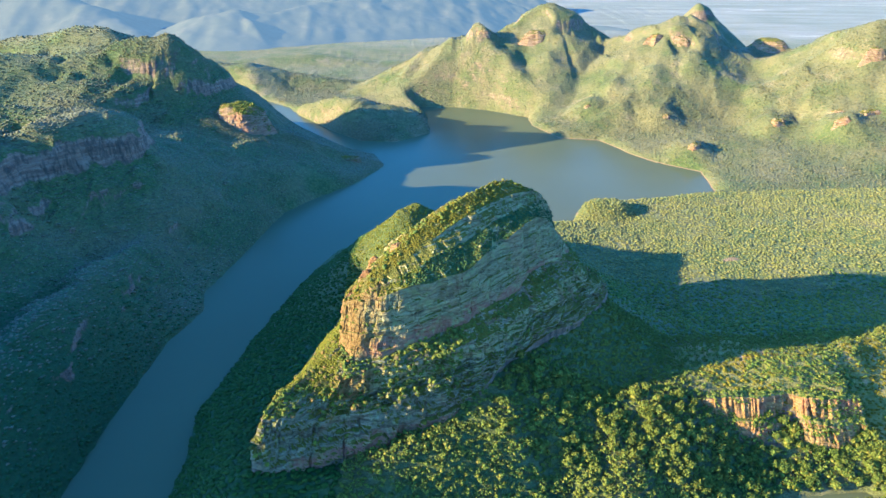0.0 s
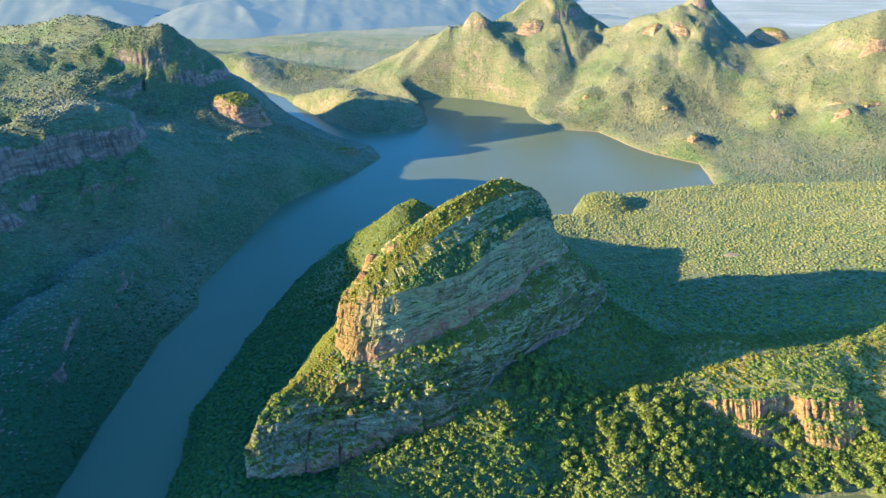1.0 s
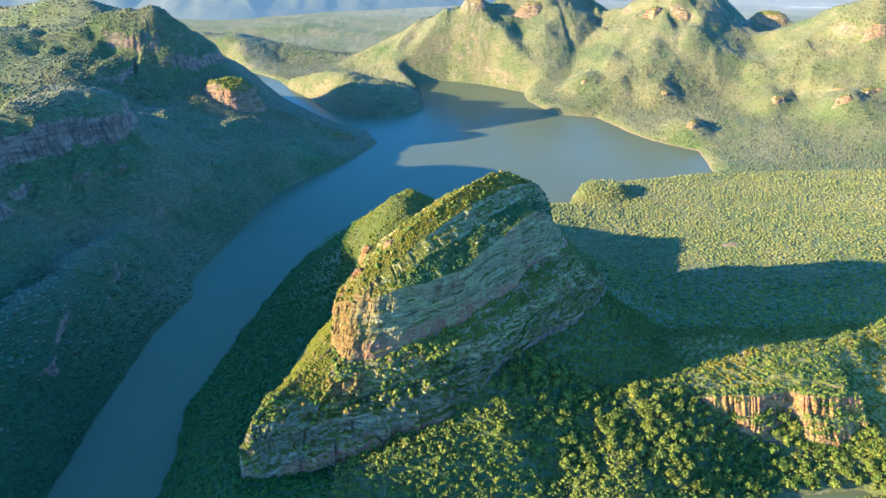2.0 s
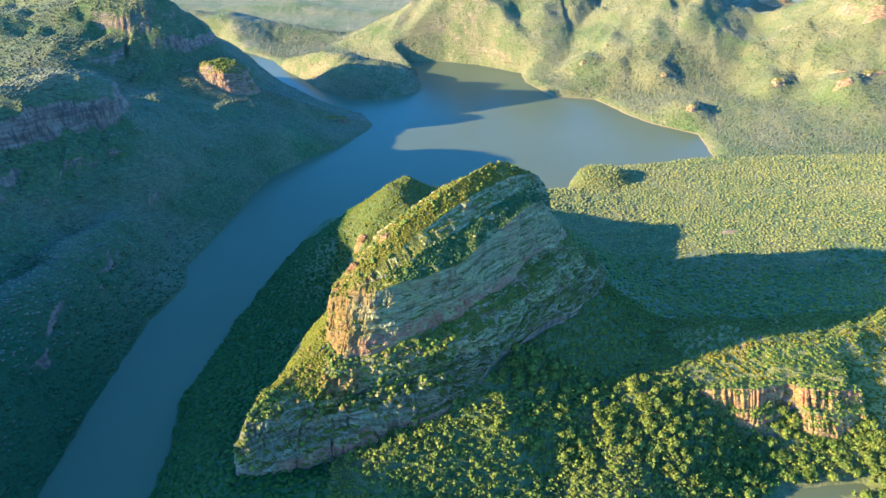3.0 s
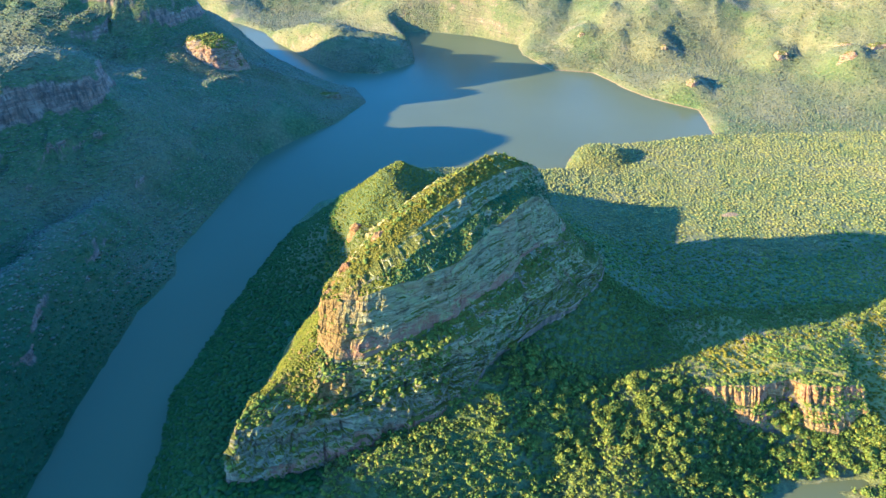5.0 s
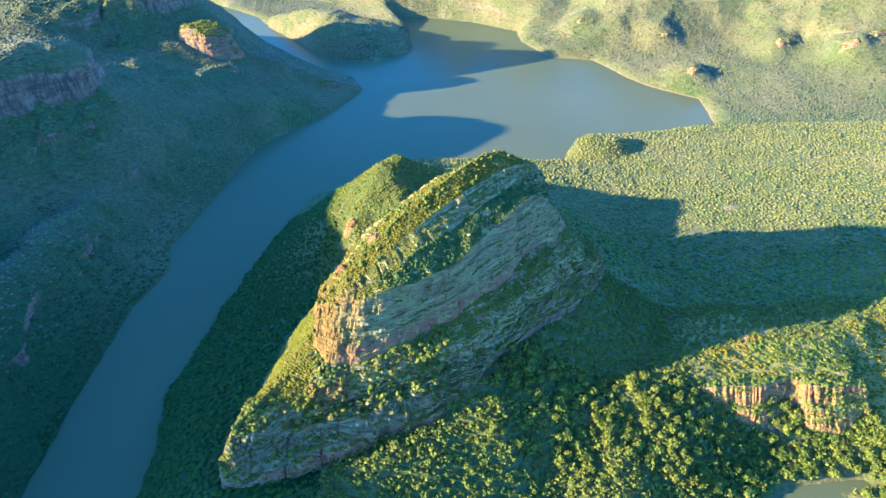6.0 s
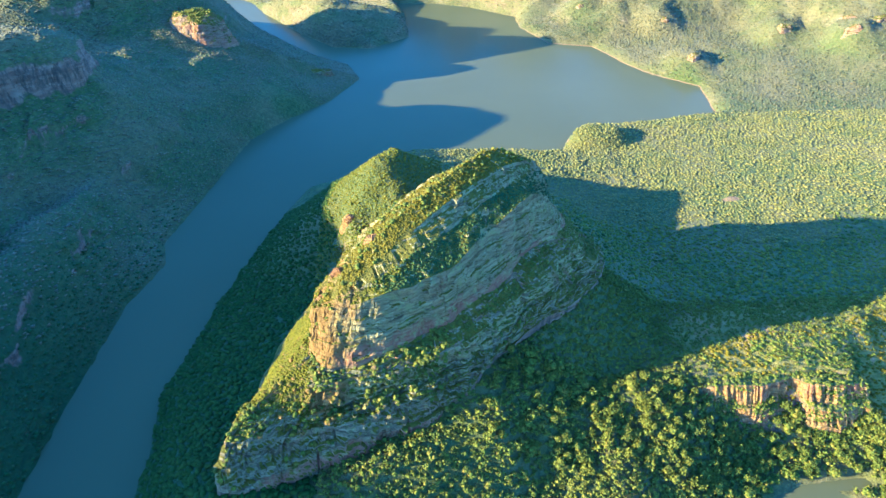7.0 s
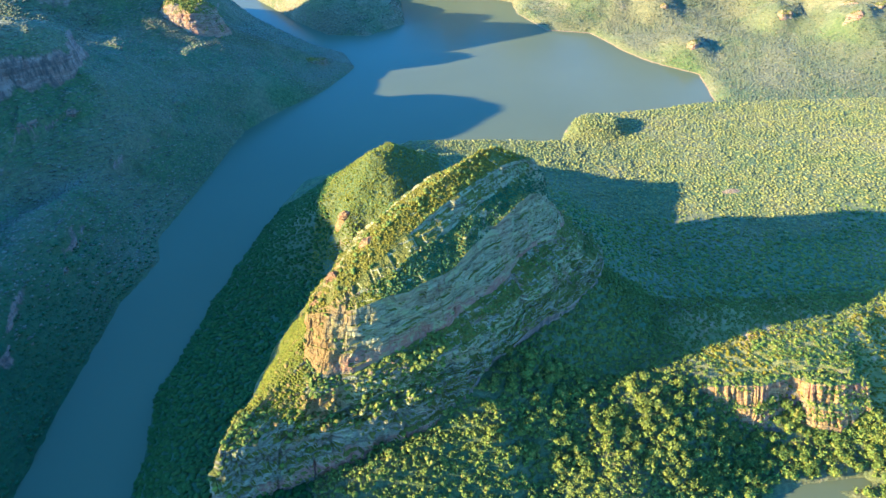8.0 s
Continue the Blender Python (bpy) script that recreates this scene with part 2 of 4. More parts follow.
    col = mix(n, l, both, col, flat)
    col = mix(n, l, ramp(n, l, steep, [(0.42, (1, 1, 1)), (0.52, (0, 0, 0))]), col, stone)
    l.new(col, b.inputs["Base Color"])
    # faint blue sheen on the land, in place of distant haze
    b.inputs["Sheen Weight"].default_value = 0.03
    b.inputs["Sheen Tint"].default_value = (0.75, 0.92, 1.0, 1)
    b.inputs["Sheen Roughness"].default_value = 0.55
    bump(n, l, b, maths(n, l, "ADD", fine, s), 0.9, 2.5)
    return m


def water_material():
    m, n, l, b = material("lake_water", 0.24, 0.08)
    pos, g = place(n, l)
    silt = noise_node(n, l, 0.004, 3, 0.5, pos)
    l.new(ramp(n, l, silt, [(0.3, (0.074, 0.08, 0.04)), (0.7, (0.084, 0.09, 0.046))]), b.inputs["Base Color"])
    b.inputs["IOR"].default_value = 1.33
    bump(n, l, b, noise_node(n, l, 0.35, 3, 0.6, pos), 0.05, 0.3)
    return m


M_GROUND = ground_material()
M_WATER = water_material()
M_ROCK = rock_material("grey_quartzite", [(0.074, 0.06, 0.03), (0.205, 0.168, 0.08), (0.315, 0.265, 0.128), (0.39, 0.33, 0.17)], 0.28, 0.8, 1.0, 0.6, 126.0, -32.0)
M_SHALE = rock_material("rusty_brown_rock", [(0.054, 0.048, 0.029), (0.145, 0.124, 0.072), (0.25, 0.212, 0.128), (0.35, 0.3, 0.185)], 0.22, 0.5, 1.0, 0.48, 66.0)
M_SAND = rock_material("pale_orange_sandstone", [(0.11, 0.06, 0.035), (0.23, 0.14, 0.08), (0.31, 0.205, 0.125), (0.38, 0.275, 0.18)], 0.5, 0.2, 1.0)
M_ORANGE = rock_material("orange_quartzite", [(0.14, 0.065, 0.027), (0.27, 0.147, 0.056), (0.33, 0.2, 0.078), (0.38, 0.245, 0.105)], 0.8, 0.2, 1.0)
M_OCHRE = rock_material("ochre_rock", [(0.13, 0.055, 0.022), (0.24, 0.115, 0.042), (0.31, 0.17, 0.066), (0.36, 0.22, 0.10)], 0.1, 0.15)
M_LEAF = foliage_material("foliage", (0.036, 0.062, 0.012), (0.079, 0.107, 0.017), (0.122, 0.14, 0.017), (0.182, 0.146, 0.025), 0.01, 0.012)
# foliage with the shade of the gorge and the shoulder put into its colour
M_SHADE_FOREST = foliage_material("shade_dark_forest", (0.024, 0.05, 0.013), (0.031, 0.06, 0.015), (0.041, 0.072, 0.017), (0.056, 0.08, 0.022))
# dry scrub, made paler and bluer to hold some of the wall's haze
M_SCRUB = foliage_material("dry_hazed_scrub", (0.05, 0.054, 0.032), (0.09, 0.087, 0.047), (0.132, 0.115, 0.061), (0.178, 0.143, 0.08), 0.006, 0.05)
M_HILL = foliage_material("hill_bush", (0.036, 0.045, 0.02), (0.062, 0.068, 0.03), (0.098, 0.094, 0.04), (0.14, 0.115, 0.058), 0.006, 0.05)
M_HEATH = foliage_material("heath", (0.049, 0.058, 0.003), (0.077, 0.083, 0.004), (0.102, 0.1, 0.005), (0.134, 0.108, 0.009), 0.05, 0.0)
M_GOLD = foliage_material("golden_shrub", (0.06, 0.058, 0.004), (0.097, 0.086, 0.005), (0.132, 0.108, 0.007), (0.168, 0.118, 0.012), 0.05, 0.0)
# green of the slope trees, lowered to hold the slope's deep shade
M_SHADE_SLOPE = foliage_material("shade_dark_slope", (0.02, 0.044, 0.007), (0.027, 0.053, 0.008), (0.036, 0.064, 0.009), (0.05, 0.072, 0.012), 0.01, 0.0)
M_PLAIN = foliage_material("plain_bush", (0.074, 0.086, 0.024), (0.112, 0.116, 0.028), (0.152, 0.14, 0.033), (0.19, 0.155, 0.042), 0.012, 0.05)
M_BARK = material("bark")[0]
M_BARK.node_tree.nodes["Principled BSDF"].inputs["Base Color"].default_value = (0.10, 0.075, 0.055, 1)


# ---- mesh helpers ----
def mesh_of(name, verts, faces, mat, smooth_faces=False):
    """A mesh from arrays: verts n x 3, faces m x 3 or m x 4."""
    me = bpy.data.meshes.new(name)
    k = faces.shape[1]
    me.vertices.add(len(verts))
    me.vertices.foreach_set("co", np.ascontiguousarray(verts, np.float32).ravel())
    me.loops.add(faces.size)
    me.loops.foreach_set("vertex_index", np.ascontiguousarray(faces, np.int32).ravel())
    me.polygons.add(len(faces))
    me.polygons.foreach_set("loop_start", np.arange(0, faces.size, k, dtype=np.int32))
    me.polygons.foreach_set("use_smooth", np.full(len(faces), smooth_faces))
    me.update(calc_edges=True)
    me.materials.append(mat)
    return me


def part(name, me, parent=None, label=""):
    ob = new(name, me)
    if parent is not None:
        ob.parent = parent
    if label:
        tagged(ob, label=label)
    return ob


def grid_faces(rows, cols, closed=False):
    i, j = np.meshgrid(np.arange(rows - 1), np.arange(cols if closed else cols - 1), indexing="ij")
    j2 = (j + 1) % cols
    return np.stack([i * cols + j, (i + 1) * cols + j, (i + 1) * cols + j2, i * cols + j2], -1).reshape(-1, 4)


# ---- land form ----
# Shore of the reservoir and the gorge, once round.
SHORE = [(-255, 100), (-265, 348), (-268, 430), (-266, 550), (-250, 605), (-262, 650), (-244, 760), (-228, 890), (-191, 953), (-131, 1035),
         (-98, 1118), (-122, 1180), (-190, 1228), (-290, 1312), (-400, 1440), (-520, 1580), (-640, 1680), (-800, 1750), (-800, 1800), (-536, 1722), (-432, 1628),
         (-364, 1563), (-321, 1480), (-224, 1345), (-158, 1274), (-90, 1268), (-23, 1342), (-34, 1490), (-60, 1575), (25, 1580), (104, 1551),
         (196, 1480), (194, 1410), (238, 1307), (316, 1292), (350, 1208), (386, 1147), (448, 1096), (436, 986), (321, 953)]
SHORE += [(262, 946), (197, 892), (186, 862), (96, 866), (-14, 860), (-70, 808), (-131, 763), (-150, 708), (-163, 649), (-183, 560), (-190, 498), (-200, 440), (-190, 380), (-180, 100)]
POOL = [(170, 300), (215, 330), (239, 344), (270, 354), (309, 358), (311, 352), (280, 347), (300, 335), (340, 325), (330, 300)]


def shore_distance(x, y, loop):
    """Distance to a closed line, positive on land."""
    best, inside = np.full(x.shape, 1e9), np.zeros(x.shape, bool)
    for (ax, ay), (bx, by) in zip(loop, loop[1:] + loop[:1]):
        dx, dy = bx - ax, by - ay
        t = np.clip(((x - ax) * dx + (y - ay) * dy) / (dx * dx + dy * dy), 0, 1)
        best = np.minimum(best, np.hypot(x - ax - t * dx, y - ay - t * dy))
        if dy:
            inside ^= ((ay > y) != (by > y)) & (x < (y - ay) * dx / dy + ax)
    return np.where(inside, -best, best)


def ridge(x, y, line, left, right, rounding=12.0):
    """Height of a ridge along a line of (x, y, z) that falls away at these slopes to its left and right."""
    out = np.full(x.shape, -500.0)
    for (ax, ay, az), (bx, by, bz) in zip(line, line[1:]):
        dx, dy = bx - ax, by - ay
        t = np.clip(((x - ax) * dx + (y - ay) * dy) / (dx * dx + dy * dy), 0, 1)
        ex, ey = x - ax - t * dx, y - ay - t * dy
        side = (dx * ey - dy * ex) / (np.hypot(dx, dy) * (np.hypot(ex, ey) + 1e-6))
        k = (left + right) / 2 + (left - right) / 2 * np.clip(side * 1.5, -1, 1)
        d = np.sqrt(ex * ex + ey * ey + rounding * rounding) - rounding
        out = np.maximum(out, az + t * (bz - az) - k * d)
    return out


# Each: line, slope on its left, slope on its right, roundness of the crest.
RIDGES = [
    ([(-118, 302, 62), (-62, 316, 54), (0, 342, 62), (60, 366, 56), (120, 386, 55), (168, 402, 56), (178, 407, 56)], 0.36, 0.92, 8),
    ([(180, 407, 57), (190, 409, 60), (212, 416, 66), (228, 420, 68), (262, 424, 66), (294, 429, 64), (325, 441, 62)], 0.36, 1.5, 8),
    ([(200, 404, 57), (238, 406, 57), (260, 412, 57), (290, 410, 54), (309, 414, 52)], 0.5, 2.2, 3),
    ([(345, 453, 60), (378, 470, 58), (470, 512, 51), (560, 534, 42)], 0.36, 0.7, 8),
    ([(30, 378, 84), (72, 410, 92), (122, 456, 98), (136, 505, 84), (80, 580, 66)], 0.3, 0.98, 6),
    ([(-8, 520, 84), (-24, 590, 100), (-38, 622, 105), (-26, 640, 106), (2, 668, 88), (40, 725, 52), (70, 780, 22)], 0.85, 0.7, 7),
    ([(-52, 530, 74), (-58, 560, 80), (-50, 590, 93), (-38, 622, 103)], 1.6, 0.5, 5),
    ([(-1400, -200, 330), (-720, 0, 268), (-600, 130, 230), (-590, 300, 229), (-580, 480, 214), (-550, 620, 186), (-498, 718, 152), (-455, 772, 158), (-424, 808, 156)], 0.5, 0.9, 14),
    ([(-1300, 700, 240), (-700, 760, 190), (-540, 800, 162), (-440, 818, 150)], 0.7, 0.85, 24),
    ([(-330, 250, 66), (-345, 460, 68), (-348, 600, 62), (-335, 700, 44)], 0.7, 0.9, 12),
    ([(-1700, 1150, 250), (-1000, 1190, 205), (-772, 1200, 192), (-670, 1192, 205), (-628, 1190, 216), (-579, 1190, 217), (-538, 1190, 200), (-505, 1188, 165)], 1.7, 0.62, 14),
    ([(-1500, 900, 240), (-900, 1010, 196), (-700, 1050, 186), (-610, 1080, 182), (-561, 1085, 182)], 0.5, 0.42, 26),
    ([(-561, 1085, 180), (-523, 1100, 200), (-484, 1110, 212), (-448, 1120, 214), (-430, 1127, 198), (-421, 1150, 166), (-425, 1185, 134), (-440, 1235, 98), (-490, 1300, 60), (-540, 1420, 25)], 0.8, 1.25, 12),
    ([(-460, 1066, 132), (-400, 1066, 92), (-346, 1064, 88), (-290, 1062, 84), (-225, 1080, 52), (-150, 1112, 18), (-112, 1118, 4)], 1.0, 0.92, 7),
    ([(-310, 1440, 44), (-261, 1410, 58), (-167, 1390, 54), (-60, 1390, 34)], 0.55, 0.6, 40),
    ([(-800, 1880, 58), (-628, 1820, 56), (-514, 1810, 60), (-397, 1810, 34), (-250, 1780, 20)], 0.4, 0.4, 30),
    ([(-204, 1700, 26), (-60, 1700, 90), (97, 1700, 168), (130, 1745, 152), (241, 1790, 188), (288, 1800, 208), (318, 1802, 168), (389, 1800, 120), (456, 1700, 148), (520, 1615, 188), (560, 1620, 200)], 0.6, 0.62, 3),
    ([(560, 1620, 200), (590, 1640, 196), (640, 1650, 150), (700, 1650, 136), (805, 1700, 140), (880, 1640, 116), (850, 1470, 162), (896, 1400, 210), (1150, 1330, 290), (1700, 1300, 330)], 0.6, 0.62, 4),
    ([(280, 1800, 211), (255, 1620, 105), (215, 1480, 18)], 0.55, 0.55, 10),
    ([(97, 1700, 172), (90, 1640, 84), (70, 1575, 6)], 0.5, 0.5, 10),
    ([(548, 1620, 205), (470, 1490, 112), (385, 1390, 54), (270, 1315, 8)], 0.5, 0.5, 10),
    ([(700, 1650, 134), (690, 1490, 98), (662, 1330, 64), (600, 1190, 22)], 0.5, 0.5, 10),
    ([(896, 1400, 210), (800, 1260, 92), (765, 1195, 72), (720, 1100, 20)], 0.42, 0.42, 14),
    ([(-1000, 2160, 40), (-640, 2120, 22), (-420, 2170, 36), (-200, 2120, 16), (20, 2190, 26)], 0.35, 0.35, 20),
    ([(690, 2090, 120), (765, 2100, 192), (800, 2110, 180), (880, 2110, 90)], 0.9, 0.9, 8),
]


def cliff_band(h, level, height, where, sharp=7.0):
    """Steepens the land round a level into a band of cliff."""
    return h + where * height * (1 / (1 + np.exp(-(h - level) / (sharp * 0.5))) - 1 / (1 + np.exp(-(h - level) / (height * 1.3))))


# Small rocky knolls on the hills across the water: x, y, height, half width.
KNOLLS = [(450, 1168, 19, 36), (308, 1420, 18, 34), (446, 1330, 16, 34), (632, 1252, 18, 34), (720, 1190, 17, 32), (552, 1476, 18, 36), (372, 1462, 13, 26), (860, 1240, 16, 36)]


def land(x, y):
    """Height of the ground over the water."""
    x, y = np.asarray(x, float), np.asarray(y, float)
    wob = 5 * fbm(x / 26, y / 26, 0.0, 3)
    d = shore_distance(x, y, SHORE) + 0.5 * wob
    pool = shore_distance(x, y, POOL) + 0.3 * wob
    plain = 7 + 0.1 * np.clip(x - 260, 0, 420) * np.exp(-((y - 720) / 230) ** 2) + 14 * smooth(1900, 2600, y)
    mound = np.exp(-(((x - 234) / 42) ** 2 + ((y - 882) / 27) ** 2) ** 2.4)
    plain = plain + 17 * mound
    plain = plain + 0.12 * np.clip(d, 0, 150) * smooth(60, 160, x) * smooth(1000, 1150, y) * (1 - smooth(1900, 2200, y))
    s = 5.0
    total = np.exp(np.clip(plain / s, -60, 90))
    for line, left, right, rounding in RIDGES:
        total = total + np.exp(np.clip(ridge(x, y, line, left, right, rounding) / s, -60, 120))
    h = s * np.log(total)
    for kx, ky, high, wide in KNOLLS:
        h = h + high * np.exp(-(((x - kx) / wide) ** 2 + ((y - ky) / (1.1 * wide)) ** 2) ** 1.4)
    rough = smooth(12, 70, h)
    near = 1 - smooth(900, 1300, y)
    h = h + rough * (1 - near) * (1 - smooth(1900, 2080, y)) * (4 * ridged(x / 150, y / 150, 3) + 7 * ridged((x - 0.6 * y) / 75, y / 420, 2)) + rough * (3.5 + 2 * near) * ridged(x / 70, y / 70, 4) * (1 - 0.8 * smooth(1900, 2080, y))
    h = h + 1.6 * fbm(x / 14, y / 14, 0.0, 3)
    h = h + 2.6 * vnoise((x + 0.45 * y) / 19, y / 70, 5.0) * smooth(20, 60, x) * (1 - smooth(395, 425, y)) * smooth(200, 300, y) * smooth(8, 20, h)
    h = h - 5 * np.exp(-((x - 100) / 30) ** 2 - ((y - 360) / 40) ** 2) + 8 * np.exp(-((x - 168) / 34) ** 2 - ((y - 366) / 34) ** 2)
    west = smooth(-330, -390, x) * (1 - smooth(860, 940, y))
    h = cliff_band(h, 126 + 5 * vnoise(x / 60, y / 60), 30, west * smooth(-0.95, -0.5, vnoise(x / 45, y / 45, 4.0)), 3.0)
    h = cliff_band(h, 88 + 6 * vnoise(x / 50, y / 50), 13, west * smooth(-0.3, 0.1, vnoise(x / 26, y / 26, 6.0)), 3.0)
    h = cliff_band(h, 44 + 9 * vnoise(x / 40, y / 40), 10, smooth(-270, -290, x) * (1 - smooth(860, 940, y)) * smooth(0.1, 0.4, vnoise(x / 24, y / 24, 8.0)), 3.0)
    h = cliff_band(h, 171 + 4 * vnoise(x / 50, y / 50), 19, smooth(-418, -440, x) * smooth(-0.7, -0.3, vnoise(x / 26, y / 26, 15.0)) * smooth(990, 1050, y) * (1 - smooth(1200, 1250, y)), 4.0)
    h = cliff_band(h, 140 + 6 * vnoise(x / 40, y / 40), 16, smooth(-330, -380, x) * smooth(-560, -520, x) * smooth(960, 1000, y) * (1 - smooth(1200, 1250, y)) * smooth(-0.3, 0.1, vnoise(x / 30, y / 30, 12.0)), 3.0)
    north = smooth(1250, 1400, y) * (1 - smooth(2100, 2300, y)) * smooth(0, 60, x)
    h = cliff_band(h, 165 + 10 * vnoise(x / 90, y / 90), 30, north * smooth(-0.2, 0.3, vnoise(x / 60, y / 60, 9.0)))
    h = cliff_band(h, 66 + 8 * vnoise(x / 90, y / 90), 16, smooth(600, 700, x) * smooth(1050, 1150, y) * smooth(0.0, 0.3, vnoise(x / 50, y / 50, 2.0)))
    h = h - 22 * np.exp(-((x + 425) / 55) ** 2 - ((y - 985) / 34) ** 2)
    h = h - 9 * np.exp(-((x + 335) / 34) ** 2 - ((y - 996) / 20) ** 2)
    edge = np.minimum(d, pool)
    cap = np.where(edge > 0, 0.4 + (1.25 + 1.6 * mound) * edge, np.maximum(-12, 0.4 * edge - 0.6))
    h = np.where(edge > 0, -6 * np.log(np.exp(-h / 6) + np.exp(-np.minimum(cap, 400) / 6)), cap)
    h = np.where((edge > 0) & (h < 0.3), 0.3, h)
    return h


def stretch(*spans):
    out = [np.array([spans[0][0]])]
    for a, b, step in spans:
        out.append(np.linspace(a, b, max(2, round((b - a) / step) + 1))[1:])
    return np.concatenate(out)


GX = stretch((-7000, -1000, 250), (-1000, -480, 8), (-480, -300, 2.4), (-300, 640, 3.7), (640, 1400, 8), (1400, 7000, 250))
GY = stretch((-4000, 250, 150), (250, 1000, 3.6), (1000, 2100, 7.0), (2100, 3400, 26), (3400, 8000, 200))
gx, gy = np.meshgrid(GX, GY)
gz = land(gx, gy)
# Ragged beds on the steep rock.
fall_y, fall_x = np.gradient(gz, GY, GX)
steep = np.hypot(fall_x, fall_y)
bed = np.floor(gz / 3.4 + 0.6 * vnoise(gx / 25, gy / 25)).astype(np.int64)
out = smooth(0.95, 1.6, steep) * (2.2 * lattice(bed, np.floor(gx / 17 + gy / 17).astype(np.int64), bed * 0) + 3.4 * fbm(gx / 8, gy / 8, gz / 8, 3))
gx, gy = gx - out * fall_x / (steep + 1e-6), gy - out * fall_y / (steep + 1e-6)
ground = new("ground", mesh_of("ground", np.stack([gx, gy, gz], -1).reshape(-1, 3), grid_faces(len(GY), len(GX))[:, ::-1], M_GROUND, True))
tagged(ground, "bush-covered canyon slopes and plain round the reservoir", "ground", kind="structure")


def distance_material():
    """Far ranges; the blue of many kilometres of air is put in as a faint glow."""
    m, n, l, b = material("far_range_haze", 1.0, 0.0)
    pos, g = place(n, l, (1.0, 1.0, 1.6))
    f = noise_node(n, l, 0.012, 8, 0.7, pos)
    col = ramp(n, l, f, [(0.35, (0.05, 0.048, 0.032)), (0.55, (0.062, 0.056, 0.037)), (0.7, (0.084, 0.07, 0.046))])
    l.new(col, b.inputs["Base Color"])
    # haze over the ranges, as an even blue emission
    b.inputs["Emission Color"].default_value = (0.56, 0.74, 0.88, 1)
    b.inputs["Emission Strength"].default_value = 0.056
    return m


FAR_LINES = [([(-3000, 3000, 360), (-1700, 2800, 200), (-1350, 2650, 140), (-1120, 2520, 60), (-1060, 2420, 6)], 0.45, 0.6, 30),
             ([(-900, 2560, 60), (-860, 2580, 112), (-760, 2600, 128), (-640, 2640, 114), (-400, 2850, 150), (0, 3100, 170), (250, 3200, 132), (420, 3200, 74), (560, 3050, 52), (800, 3000, 26), (900, 2980, 4)], 0.3, 0.42, 20),
             ([(-760, 2600, 126), (-690, 2500, 104), (-630, 2420, 44), (-600, 2350, 5)], 0.9, 1.1, 14),
             ([(-3400, 3700, 600), (-1500, 3700, 420), (-600, 3700, 330), (300, 3800, 190), (500, 3900, 60)], 0.5, 0.5, 40)]
bx, by = np.meshgrid(np.linspace(-2600, 1100, 340), np.linspace(2060, 4200, 200))
bz = np.max([ridge(bx, by, *line) for line in FAR_LINES], 0)
bz = bz + smooth(0, 60, bz) * (12 * ridged(bx / 210, by / 420, 3) + 9 * fbm(bx / 70, by / 70, 0.0, 4))
bz = np.maximum(bz, -40) * smooth(2060, 2220, by) - 20 + 16 * smooth(2080, 2300, by)
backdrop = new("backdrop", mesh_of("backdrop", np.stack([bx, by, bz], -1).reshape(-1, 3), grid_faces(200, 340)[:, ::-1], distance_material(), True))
tagged(backdrop, "hazy blue mountain ranges far beyond the canyon", "mountains", kind="structure")
water = new("water", mesh_of("water", np.array([(-1200, 0, 0), (700, 0, 0), (700, 2000, 0), (-1200, 2000, 0)], float), np.array([[0, 1, 2, 3]]), M_WATER))
tagged(water, "calm blue-green reservoir water in the canyon", "water", kind="structure")


# ---- rock towers ----
def closed_curve(points, count, power=None):
    """A smooth closed line through control points, spaced evenly by the index."""
    p = np.array(points, float)
    n = len(p)
    u = np.linspace(0, n, count, endpoint=False)
    i = u.astype(int)
    f = (u - i)[:, None]
    a, b, c, d = p[(i - 1) % n], p[i % n], p[(i + 1) % n], p[(i + 2) % n]
    cat = 0.5 * (2 * b + (c - a) * f + (2 * a - 5 * b + 4 * c - d) * f ** 2 + (3 * b - a - 3 * c + d) * f ** 3)
    return 0.3 * cat + 0.7 * (b + (c - b) * f)


def blocks(a, b, wide, high, seed):
    """A step for each block of a coursed rock face; a runs along the face, b up it."""
    row = np.floor(b / high + 0.35 * vnoise(a / (wide * 2.5), b / (high * 3), seed))
    shift = lattice(row.astype(np.int64), np.full(row.shape, seed), np.full(row.shape, 3))
    col = np.floor(a / wide + shift * 3.7 + 0.3 * vnoise(a / wide, b / high, seed + 5.5))
    return lattice(col.astype(np.int64), row.astype(np.int64), np.full(row.shape, seed + 11))


